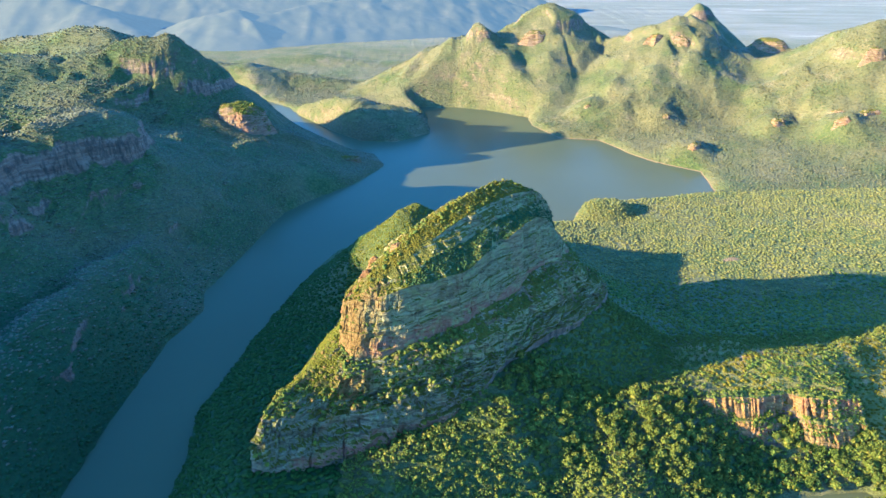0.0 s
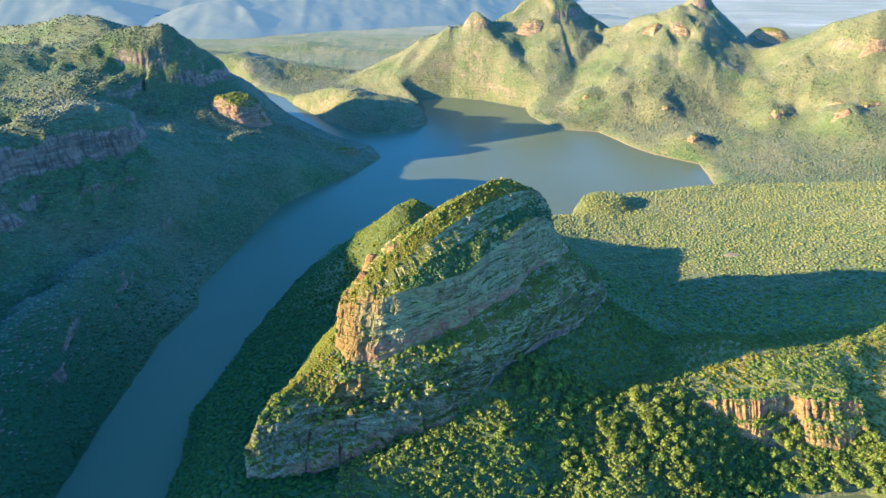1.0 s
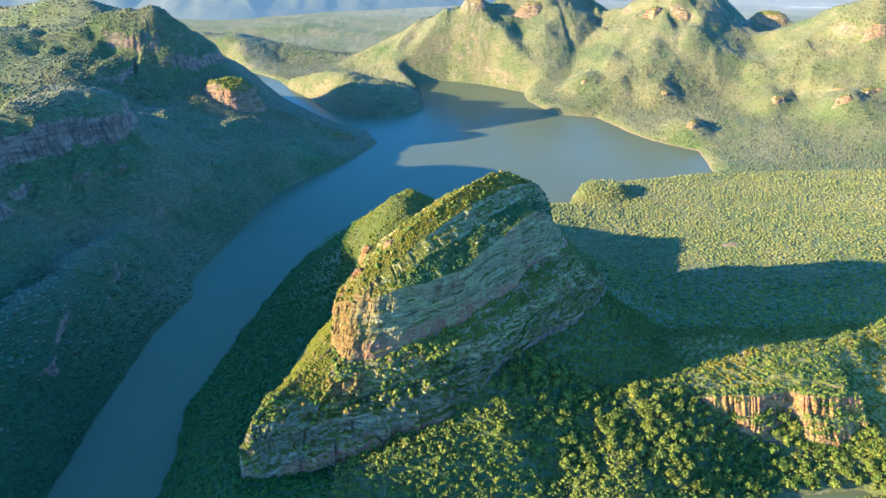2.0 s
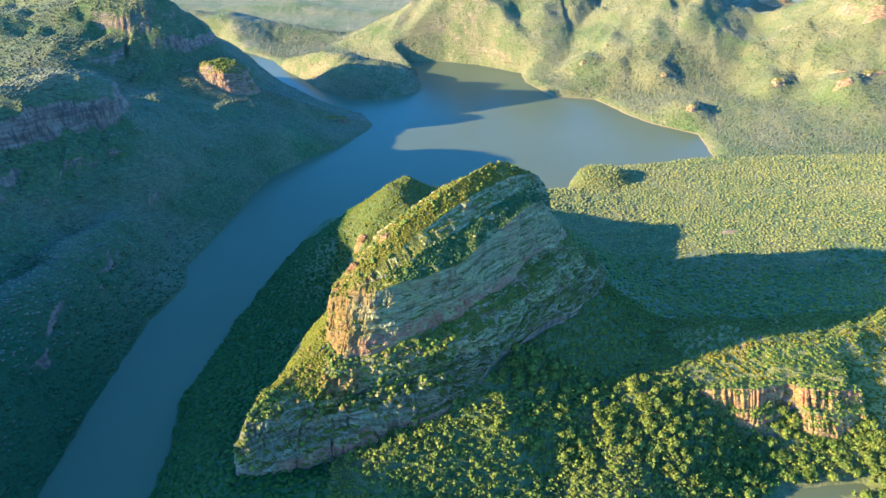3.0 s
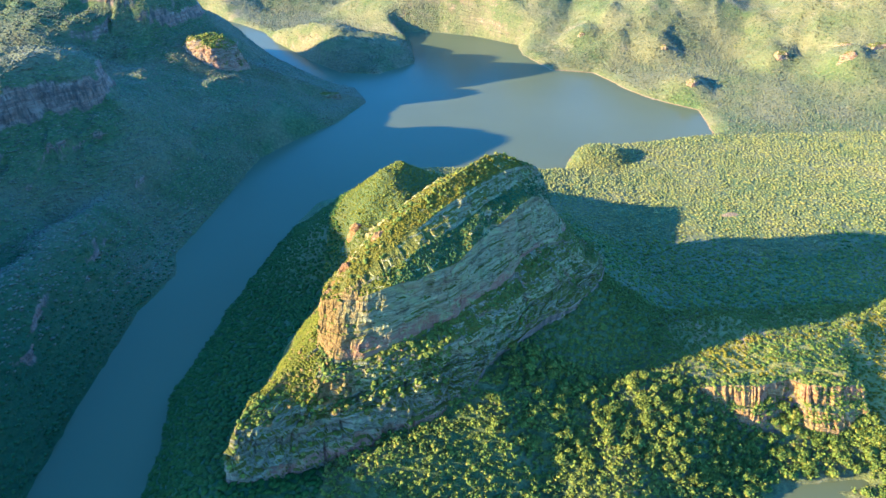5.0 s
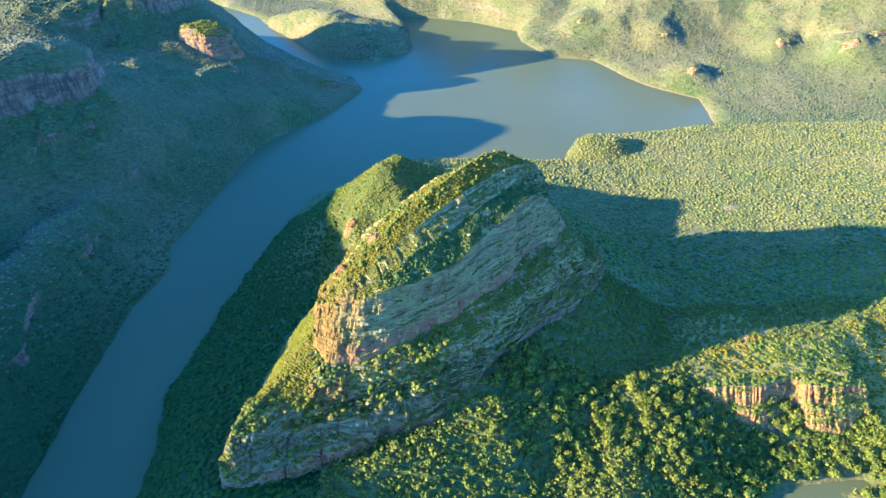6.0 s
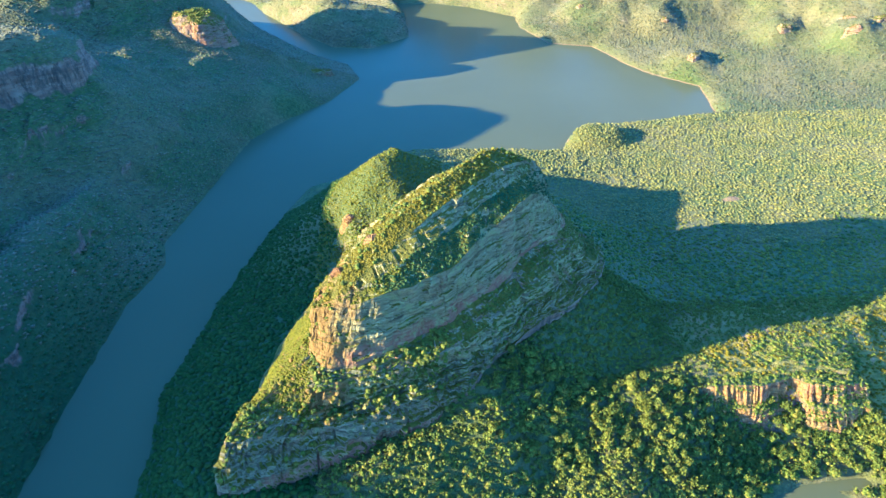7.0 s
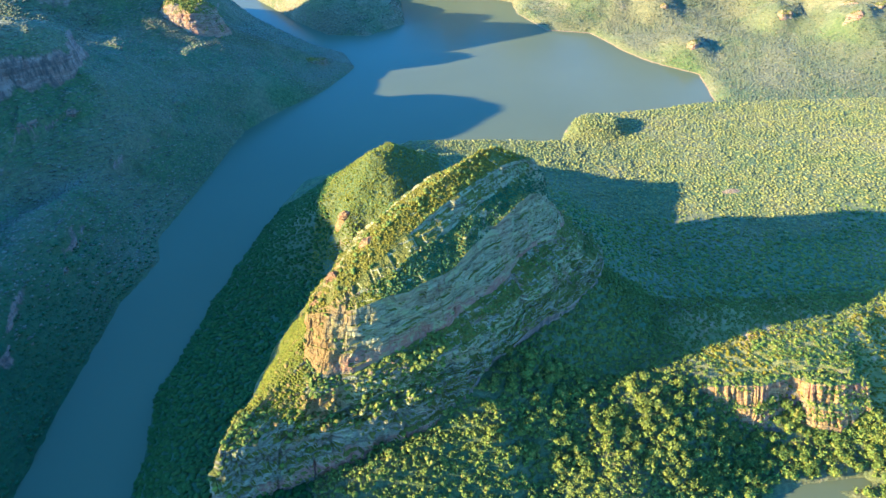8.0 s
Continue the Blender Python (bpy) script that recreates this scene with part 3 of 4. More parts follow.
def loft(rings, rows, relief, count, seed, dip=(0.0, 0.0), flutes=0.0, wander=0.0, quiet=None, block=1.0):
    """Surface through rings from the crest down. rows: how many rows between rings; relief: metres of rocky relief on each band.
    Returns places (rows x count x 3) and the first row of each band."""
    curves = [closed_curve(r, count) for r in rings]
    for k in range(2, len(curves) - 1):
        c = curves[k]
        push = wander * vnoise(c[:, 0] / 24, c[:, 1] / 24, 3.7 * k + seed) + 0.5 * wander * vnoise(c[:, 0] / 9, c[:, 1] / 9, 1.7 * k)
        way = c[:, :2] - c[:, :2].mean(0)
        way = way / np.linalg.norm(way, axis=1, keepdims=True)
        c[:, :2] += way * push[:, None] * 0.6
        c[:, 2] += wander * vnoise(c[:, 0] / 18, c[:, 1] / 18, 2.3 * k + 40)
    places, rel, starts = [], [], []
    for k, (a, b) in enumerate(zip(curves, curves[1:])):
        starts.append(len(places))
        for t in np.linspace(0, 1, rows[k], endpoint=False):
            places.append(a + (b - a) * t)
            rel.append(relief[k] * min(1.0, 4 * t + 0.35, 4 * (1 - t) + 0.35))
    places.append(curves[-1])
    rel.append(relief[-1])
    starts.append(len(places) - 1)
    p, rel = np.array(places), np.array(rel)[:, None]
    du = np.roll(p, -1, 1) - np.roll(p, 1, 1)
    dv = np.gradient(p, axis=0)
    nrm = np.cross(dv, du)
    nrm /= np.linalg.norm(nrm, axis=-1, keepdims=True) + 1e-9
    along = np.cumsum(np.linalg.norm(np.roll(p, -1, 1) - p, axis=-1)[-20], 0)[None, :] + 0 * rel
    bed = p[..., 2] - dip[0] * p[..., 0] - dip[1] * p[..., 1]
    x, y, z = p[..., 0], p[..., 1], p[..., 2]
    layer = np.floor(bed / 3.1 + 0.25 * vnoise(x / 20, y / 20, z / 20))
    step = lattice(layer.astype(np.int64), np.full(layer.shape, seed), np.zeros(layer.shape, np.int64))
    off = block * (0.42 * step + 1.0 * blocks(along, bed, 11.0, 8.0, seed + 4) + 0.55 * blocks(along, bed, 5.5, 4.2, seed) + 0.22 * blocks(along, bed, 2.8, 2.2, seed + 1))
    off += 2.6 * fbm(x / 22, y / 22, z / 40, 4) + 1.2 * fbm(x / 5, y / 5, z / 8, 3)
    off += flutes * (2.6 * np.abs(vnoise(along / 4.2, bed / 40, seed + 7.1)) + 1.5 * np.abs(vnoise(along / 1.9, bed / 25, seed + 9.4)) - 1.8)
    crack = 1 - np.abs(vnoise(along / 11, bed / 60, seed + 2.2))
    off -= 1.5 * np.clip((crack - 0.9) / 0.1, 0, 1) * smooth(0.35, 0.75, 1 - np.abs(nrm[..., 2]))
    if quiet is not None:
        rel = rel * (1 - 0.9 * quiet(x, y, z))
    return p + nrm * (off * rel)[..., None], starts


def loft_parts(parent, p, starts, names, mats, labels):
    count = p.shape[1]
    for k, (name, mat, label) in enumerate(zip(names, mats, labels)):
        rows = p[starts[k]:starts[k + 1] + 1]
        part(name, mesh_of(name, rows.reshape(-1, 3), grid_faces(len(rows), count, True), mat), parent, label)


# Main tower, once round from the prow along the long face to its far end and back.
BUTTE = [
    [(-57, 368, 152), (-44, 376, 163), (-21, 402, 178), (10, 431, 192), (38, 464, 196), (50, 474, 194), (50, 474, 194), (38, 464, 196), (10, 431, 192), (-21, 402, 178), (-44, 376, 163)],
    [(-60, 365, 150), (-44, 364, 159.5), (-18, 388, 172.5), (21.5, 426, 187), (50, 457, 189), (70, 472, 186.5), (74, 482, 181), (44, 484, 186), (6, 444, 187), (-26, 420, 173), (-48, 388, 159)],
    [(-61, 364, 149), (-43, 361, 157.5), (-13, 378, 168), (25.5, 417, 175.5), (56, 450, 176.5), (77, 468, 176), (83, 484, 168), (48, 510, 170), (2, 462, 172), (-32, 426, 164), (-54, 390, 154)],
    [(-63, 362, 147), (-46, 356, 154.5), (-5, 366, 164), (27.5, 399, 167), (69, 445, 173), (85, 462, 163), (87, 484, 148), (54, 538, 148), (-2, 478, 155), (-38, 432, 152), (-60, 392, 147)],
    [(-64, 359, 121), (-51, 348, 119), (-1, 366, 124), (30, 389, 125), (73, 434, 135), (98, 459, 138), (102, 500, 128), (60, 560, 124), (-14, 492, 122), (-56, 436, 120), (-65, 390, 126)],
    [(-78, 348, 111), (-54, 343.5, 108.5), (1, 359, 114), (37, 381, 116), (79, 425, 126), (106, 456, 130), (110, 502, 120), (62, 566, 116), (-18, 496, 114), (-58, 438, 112), (-70, 386, 117)],
    [(-92.5, 333, 105), (-58, 338, 97), (2, 360, 99), (40, 378, 105), (83, 421, 114), (112, 455, 119), (116, 503, 110), (63, 572, 108), (-21, 499, 106), (-62, 439, 104), (-79, 385, 105)],
    [(-107, 315, 97), (-63, 333, 86), (2, 353, 87), (38, 374, 98), (78, 410, 105), (124, 456, 111), (132, 505, 102), (70, 584, 96), (-34, 524, 84), (-80, 446, 82), (-90, 384, 90)],
    [(-111.5, 306.5, 67), (-63, 325, 48), (0, 350, 58), (32, 369, 89), (72, 406, 95), (128, 454, 101), (142, 512, 86), (76, 600, 70), (-42, 532, 66), (-94, 450, 64), (-103, 384, 72)],
]
BUTTE.append([(x + 4 * math.cos(math.atan2(y - 430, x - 5)), y + 4 * math.sin(math.atan2(y - 430, x - 5)), z - 45) for x, y, z in BUTTE[-1]])
butte_p, butte_s = loft(BUTTE, [22, 14, 16, 64, 12, 18, 34, 28, 14], [0.25, 0.9, 0.6, 0.66, 0.8, 1.2, 1.4, 1.8, 0.5], 660, 3, (0.1, 0.0), flutes=0.1, wander=5.0,
                        quiet=lambda x, y, z: smooth(-60, -70, x) * smooth(333, 343, y) * (1 - smooth(112, 120, z)) - 1.1 * smooth(-84, -66, x) * (1 - smooth(0, 44, x)) * (1 - smooth(112, 120, z)) * smooth(78, 90, z) * (1 - smooth(352, 372, y - 0.4 * x)))
butte = tagged(new("rock_butte"), "tall layered grey quartzite butte with a bush-covered crown", "butte")
loft_parts(butte, butte_p, butte_s, ["crown", "upper_outcrop", "shoulder", "main_cliff", "upper_ledge", "middle_cliff", "ledge", "lower_cliff", "talus"], [M_ROCK] * 4 + [M_SHALE, M_ROCK, M_SHALE, M_SHALE, M_GROUND],
           ["green bush-covered crown", "broken grey rock step", "dark bushy shoulder", "pale grey layered cliff with red stains", "narrow bushy ledge", "grey cliff band", "bushy ledge with broken rock", "lower grey cliff band", "overgrown scree slope"])

# Fluted orange cliff on the near spur.
SPUR = [
    [(200, 405, 55), (216, 406, 56), (238, 407, 55), (259, 413, 55), (273, 411, 52), (291, 411, 51), (306, 413, 48), (304, 420, 40), (262, 418, 44), (214, 410, 48)],
    [(193, 393, 54), (211, 391, 58), (233, 391, 57.5), (259, 402, 53), (268, 393, 56), (285, 392, 56), (311, 399, 51), (318, 424, 34), (262, 428, 36), (198, 416, 42)],
    [(194, 391, 43), (214, 389, 41.5), (236, 388, 40), (261, 400, 33), (271, 391, 40), (289, 390, 39), (315, 398, 37), (322, 424, 30), (262, 436, 35), (196, 420, 40)],
    [(194, 390, 42), (213, 387, 41), (236, 386, 39.5), (262, 396, 29), (272, 387, 37), (288, 385, 36), (317, 394, 34), (325, 424, 28), (262, 440, 35), (195, 424, 39)],
    [(194, 389, 36), (214, 385, 34), (237, 384, 30), (263, 392, 18), (276, 384, 25), (295, 383, 20), (320, 392, 23), (328, 424, 25), (262, 446, 34), (193, 428, 38)],
    [(192, 386, 6), (214, 382, 4), (237, 381, 0), (263, 388, -6), (276, 381, -5), (296, 380, -8), (323, 389, -6), (338, 430, 8), (262, 456, 20), (186, 436, 26)],
]
spur_p, spur_s = loft(SPUR, [14, 22, 8, 20, 14], [0.5, 1.1, 0.8, 1.1, 0.6], 460, 21, flutes=1.1, wander=3.0, block=0.35)
spur = tagged(new("rock_spur"), "fluted orange sandstone cliff on a bushy spur", "cliff")
loft_parts(spur, spur_p, spur_s, ["crown", "upper_cliff", "ledge", "lower_cliff", "talus"], [M_GROUND, M_ORANGE, M_GROUND, M_ORANGE, M_ORANGE],
           ["grassy top with small bushes", "fluted orange cliff face", "grassy ledge", "broken orange cliff face", "broken orange foot"])

# ---- plants ----
rng = np.random.RandomState(11)
PHI = (1 + 5 ** 0.5) / 2
ICO_V = np.array([(-1, PHI, 0), (1, PHI, 0), (-1, -PHI, 0), (1, -PHI, 0), (0, -1, PHI), (0, 1, PHI), (0, -1, -PHI), (0, 1, -PHI), (PHI, 0, -1), (PHI, 0, 1), (-PHI, 0, -1), (-PHI, 0, 1)]) / (1 + PHI * PHI) ** 0.5
ICO_F = np.array([(0, 11, 5), (0, 5, 1), (0, 1, 7), (0, 7, 10), (0, 10, 11), (1, 5, 9), (5, 11, 4), (11, 10, 2), (10, 7, 6), (7, 1, 8), (3, 9, 4), (3, 4, 2), (3, 2, 6), (3, 6, 8), (3, 8, 9), (4, 9, 5), (2, 4, 11), (6, 2, 10), (8, 6, 7), (9, 8, 1)])


def crown_shape(clumps, leaves, seed):
    """A crown about 1 wide and 1 high over the ground, of ragged clumps and loose sprays of leaves, all triangles."""
    r = np.random.RandomState(seed)
    vs, fs, n = [], [], 0
    for k in range(clumps):
        a, rad = r.uniform(0, 6.28), (0.36 * r.uniform(0.3, 1) if clumps > 1 else 0)
        c = np.array([rad * math.cos(a), rad * math.sin(a), r.uniform(0.42, 0.78) if clumps > 1 else 0.5])
        size = np.array([1, 1, 0.85]) * ((r.uniform(0.22, 0.34) if clumps < 4 else r.uniform(0.14, 0.27)) if clumps > 1 else 0.5)
        vs.append(c + ICO_V * size * (r.uniform(0.65, 1.3, (12, 1)) if clumps > 1 else r.uniform(0.4, 1.15, (12, 1))))
        fs.append(ICO_F + n)
        n += 12
    for k in range(leaves):
        v = r.normal(size=3)
        v /= np.linalg.norm(v)
        v[2] = abs(v[2]) if r.rand() < 0.8 else v[2]
        c = np.array([0, 0, 0.58]) + v * np.array([0.46, 0.46, 0.38]) * r.uniform(0.8, 1.12)
        s = r.uniform(0.05, 0.12)
        e = r.normal(size=(3, 3)) * s
        vs.append(c + e)
        fs.append(np.array([[0, 1, 2]]) + n)
        n += 3
    return np.concatenate(vs), np.concatenate(fs)


def crowns(name, xyz, size, shapes, mat=None, flat=(0.75, 1.1), soft=False):
    """One mesh of many crowns at the places xyz."""
    vs, fs, n = [], [], 0
    pick = rng.randint(0, len(shapes), len(xyz))
    turn = rng.uniform(0, 6.28, len(xyz))
    tall = rng.uniform(*flat, len(xyz)) * size
    for k, (v, f) in enumerate(shapes):
        at = np.where(pick == k)[0]
        if not len(at):
            continue
        c, s = np.cos(turn[at])[:, None], np.sin(turn[at])[:, None]
        w = size[at][:, None]
        x = (v[None, :, 0] * c - v[None, :, 1] * s) * w
        y = (v[None, :, 0] * s + v[None, :, 1] * c) * w
        z = v[None, :, 2] * tall[at][:, None]
        p = np.stack([x, y, z], -1) + xyz[at][:, None, :]
        vs.append(p.reshape(-1, 3))
        fs.append((f[None] + (n + np.arange(len(at)) * len(v))[:, None, None]).reshape(-1, 3))
        n += len(at) * len(v)
    return mesh_of(name, np.concatenate(vs), np.concatenate(fs), mat or M_LEAF, soft)


NEAR_SHAPES = [crown_shape(5, 22, s) for s in range(10)]
MID_SHAPES = [crown_shape(2, 14, 50 + s) for s in range(10)]
SHRUB_SHAPES = [crown_shape(1, 20, 70 + s) for s in range(10)]
WALL_SHAPES = [crown_shape(1, 6, 80 + s) for s in range(8)]


def scrub_shape(seed):
    """A low ragged bush of eight faces."""
    r = np.random.RandomState(seed)
    v = np.array([(1, 0, 0), (0, 1, 0), (-1, 0, 0), (0, -1, 0), (0, 0, 1), (0, 0, -1)], float) * r.uniform(0.35, 0.65, (6, 1)) + [0, 0, 0.45]
    return v + r.uniform(-0.1, 0.1, (6, 3)), np.array([(0, 1, 4), (1, 2, 4), (2, 3, 4), (3, 0, 4), (1, 0, 5), (2, 1, 5), (3, 2, 5), (0, 3, 5)])


FAR_SHAPES = [scrub_shape(90 + s) for s in range(10)]


def inside_loop(x, y, loop):
    return shore_distance(x, y, loop) < 0


def scatter(x0, x1, y0, y1, spacing, thin=0.0, wood=60.0, limit=None):
    """Jittered places over a stretch of land, off the water and off steep rock."""
    nx, ny = int((x1 - x0) / spacing), int((y1 - y0) / spacing)
    i, j = np.meshgrid(np.arange(nx), np.arange(ny))
    x = x0 + (i.ravel() + rng.uniform(0, 1, i.size)) * spacing
    y = y0 + (j.ravel() + rng.uniform(0, 1, i.size)) * spacing
    keep = rng.uniform(0, 1, x.size) > thin * smooth(-0.2, 0.4, vnoise(x / wood, y / wood, 3.3))
    x, y = x[keep], y[keep]
    z = land(x, y)
    sx, sy = (land(x + 1.5, y) - z) / 1.5, (land(x, y + 1.5) - z) / 1.5
    keep = (z > 1.6) & (np.hypot(sx, sy) < (limit or np.where(y < 480, 2.4, 1.25))) & (((x - 347) / 11) ** 2 + ((y - 711) / 5) ** 2 > 0.8)
    return np.stack([x, y, z], -1)[keep]


def off_rocks(p):
    foot = [(x, y) for x, y, z in BUTTE[8]]
    foot2 = [(x, min(y, 402)) for x, y, z in SPUR[1]]
    hill = ((p[:, 0] + 34) / 58) ** 2 + ((p[:, 1] - 612) / 72) ** 2 < 0.8
    return p[~hill & ~inside_loop(p[:, 0], p[:, 1], foot) & ~inside_loop(p[:, 0], p[:, 1], foot2)]


def spur_crest(x):
    """Where the crest of the near spur runs."""
    return np.interp(x, [190, 228, 294, 345, 378, 470], [409, 420, 426, 450, 468, 512])


def sizes(n, a, b):
    return a + (b - a) * rng.beta(1.6, 2.6, n)


def stuff(name, me, label, category):
    return tagged(new(name, me), label, category, kind="stuff")


def limb(a, b, ra, rb, sides=6):
    """A tapered branch from a to b."""
    a, b = np.array(a, float), np.array(b, float)
    w = (b - a) / np.linalg.norm(b - a)
    u = np.cross(w, (0.3, 0.9, 0.1))
    u /= np.linalg.norm(u)
    v = np.cross(w, u)
    ang = np.linspace(0, 2 * math.pi, sides, endpoint=False)[:, None]
    ring = np.cos(ang) * u + np.sin(ang) * v
    return np.concatenate([a + ring * ra, b + ring * rb]), grid_faces(2, sides, True)[:, ::-1]


def tree(k, place_at):
    """A whole tree about 7 m high: bent trunk with limbs, ragged crown."""
    r = np.random.RandomState(200 + k)
    thing = tagged(new("tree"), "broad green canyon tree with a ragged sunlit crown", "tree", "trees on the near slope")
    fork = (r.uniform(-0.3, 0.3), r.uniform(-0.3, 0.3), 2.6)
    pieces = [limb((0, 0, -0.8), fork, 0.26, 0.17)]
    for n in range(4):
        a = n * 1.57 + r.uniform(-0.4, 0.4)
        pieces.append(limb(fork, (1.7 * math.cos(a), 1.7 * math.sin(a), r.uniform(4.2, 5.2)), 0.13, 0.05, 5))
    vs, fs, n = [], [], 0
    for v, f in pieces:
        vs.append(v)
        fs.append(f + n)
        n += len(v)
    part("trunk", mesh_of("trunk", np.concatenate(vs), np.concatenate(fs), M_BARK, True), thing)
    v, f = crown_shape(11, 170, 300 + k)
    part("crown", mesh_of("crown", v * [7.4, 7.4, 7.4] + [0, 0, 0.2], f, M_LEAF, True), thing)
    thing.matrix_basis = place_at
    return thing


p = off_rocks(np.concatenate([scatter(-60, 470, 300, 500, 3.5, 0.06, 26), scatter(40, 190, 395, 500, 3.6)]))
extra = scatter(170, 470, 380, 500, 2.7, 0.35, 9)
extra = extra[extra[:, 1] < spur_crest(extra[:, 0]) + 12]
p = np.concatenate([p, off_rocks(extra[((extra[:, 0] - 320) / 150) ** 2 + ((extra[:, 1] - 438) / 62) ** 2 < 0.9])])
top = (((p[:, 0] - 320) / 150) ** 2 + ((p[:, 1] - 438) / 62) ** 2 < 0.9) & (p[:, 1] > 386) & (p[:, 1] < spur_crest(p[:, 0]) + 12)
close = (p[:, 0] > 40) & (p[:, 0] < 330) & (p[:, 1] > 338) & (p[:, 1] < 394)
whole = np.where(close)[0]
whole = whole[np.argsort(rng.uniform(0, 1, len(whole)))][:290]
forms = []
for i in whole:
    at = pose(*p[i], 0, 0, rng.uniform(0, 360)) @ Matrix.Diagonal((*([rng.uniform(0.65, 1.1)] * 2), rng.uniform(0.75, 1.1), 1))
    if len(forms) < 8:
        forms.append(tree(len(forms), at))
    else:
        one = copy_thing(forms[rng.randint(0, 8)], at)
        one.matrix_basis = at
p, top = np.delete(p, whole, 0), np.delete(top, whole)
high = p[top]
p = p[~top]
high = high[np.random.RandomState(3).uniform(0, 1, len(high)) < 0.95]
green = vnoise(high[:, 0] / 22, high[:, 1] / 22, 8.0) + rng.uniform(-0.5, 0.5, len(high)) > 0.0
stuff("spur_trees", crowns("spur_trees", high[green] - [0, 0, 0.4], sizes(green.sum(), 2.8, 6.6), MID_SHAPES, M_LEAF, (0.4, 0.6), True), "small green trees in dry grass on the spur", "bushes")
stuff("spur_scrub", crowns("spur_scrub", high[~green] - [0, 0, 0.4], sizes((~green).sum(), 1.8, 5.0), WALL_SHAPES, M_GOLD, (0.36, 0.55), True), "low yellow-green scrub in dry grass on the spur", "bushes")
stuff("forest_trees", crowns("forest_trees", p - [0, 0, 0.5], sizes(len(p), 3.4, 7.2) * np.where(((p[:, 1] > 398) & (p[:, 0] < 220)) | (p[:, 1] > spur_crest(p[:, 0])), 0.66, 1.0), NEAR_SHAPES, None, (0.75, 1.0), True), "dense subtropical trees on the near slope", "forest")
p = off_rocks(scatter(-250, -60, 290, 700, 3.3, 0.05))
stuff("slope_trees", crowns("slope_trees", p - [0, 0, 0.5], sizes(len(p), 4.2, 7.0), WALL_SHAPES, M_SHADE_SLOPE, (0.3, 0.5), True), "green trees on the slope above the gorge, darkened for its shade", "forest")
p = off_rocks(np.concatenate([scatter(-60, 720, 475, 740, 3.9, 0.2), scatter(470, 720, 330, 475, 4.9, 0.4)]))
p = p[p[:, 1] + 60 * vnoise(p[:, 0] / 50, p[:, 1] / 50, 7.0) + rng.uniform(-25, 25, len(p)) < 640]
stuff("valley_bushes", crowns("valley_bushes", p - [0, 0, 0.4], sizes(len(p), 2.4, 5.6), WALL_SHAPES[:2] + FAR_SHAPES, M_LEAF, (0.4, 0.65), True), "green bushes in the shaded valley behind the butte", "bushes")
p = off_rocks(scatter(-60, 780, 560, 960, 3.2, 0.25, 30))
p = p[p[:, 1] + 60 * vnoise(p[:, 0] / 50, p[:, 1] / 50, 7.0) + rng.uniform(-25, 25, len(p)) > 640]
p = np.concatenate([p, scatter(185, 285, 845, 915, 3.0, 0.0, 30, 5.0)])
stuff("plain_bushes", crowns("plain_bushes", p - [0, 0, 0.5], sizes(len(p), 2.0, 5.6), WALL_SHAPES[:4] + FAR_SHAPES[:6], M_PLAIN, (0.42, 0.62), True), "olive green bushes scattered over the flat shore", "bushes")
p = np.concatenate([scatter(-560, -225, 290, 1150, 3.7, 0.06, 60.0, 1.7), scatter(-400, -90, 1000, 1330, 3.8, 0.1)])
# low, near trees take the darkened foliage in place of deeper shade
shade_toned = p[:, 2] + 30 * vnoise(p[:, 0] / 70, p[:, 1] / 70, 2.0) + rng.uniform(-40, 40, len(p)) + 0.35 * (p[:, 1] - 430) < 60
stuff("gorge_trees", crowns("gorge_trees", p[shade_toned] - [0, 0, 0.6], sizes(shade_toned.sum(), 3.0, 6.0), FAR_SHAPES, M_SHADE_FOREST, (0.2, 0.34), True), "dense trees low in the gorge, darkened for its shade", "forest")
stuff("west_trees", crowns("west_trees", p[~shade_toned] - [0, 0, 0.5], sizes((~shade_toned).sum(), 2.6, 5.6), FAR_SHAPES, M_SCRUB, (0.2, 0.34), True), "scrubby trees on the upper west wall of the gorge", "forest")
p = np.concatenate([scatter(180, 1150, 960, 1420, 4.5, 0.25), scatter(-420, 1000, 1260, 1860, 5.6, 0.3), scatter(-800, -420, 620, 1300, 5.4, 0.25), scatter(-800, -250, 1700, 1960, 9, 0.3)])
stuff("hill_bushes", crowns("hill_bushes", p - [0, 0, 0.3], sizes(len(p), 2.2, 6.0), FAR_SHAPES, M_HILL, (0.3, 0.5), True), "bushes over the sunlit hills across the water", "bushes")


def on_loft(p, r0, r1, spacing, seed, up=0.45, patchy=0.25):
    """Places on a rock surface where it is flat enough for plants to hold."""
    a = p[r0:r1]
    du = np.roll(a, -1, 1) - a
    dv = np.gradient(a, axis=0)
    n = np.cross(dv, du)
    area = np.linalg.norm(n, axis=-1)
    nz = np.abs(n[..., 2]) / (area + 1e-9)
    x, y, z = a[..., 0], a[..., 1], a[..., 2]
    want = smooth(up - 0.15, up + 0.15, nz + patchy * vnoise(x / 8, y / 8, z / 8)) * area / (spacing * spacing)
    keep = np.random.RandomState(seed).uniform(0, 1, want.shape) < want
    return a[keep]


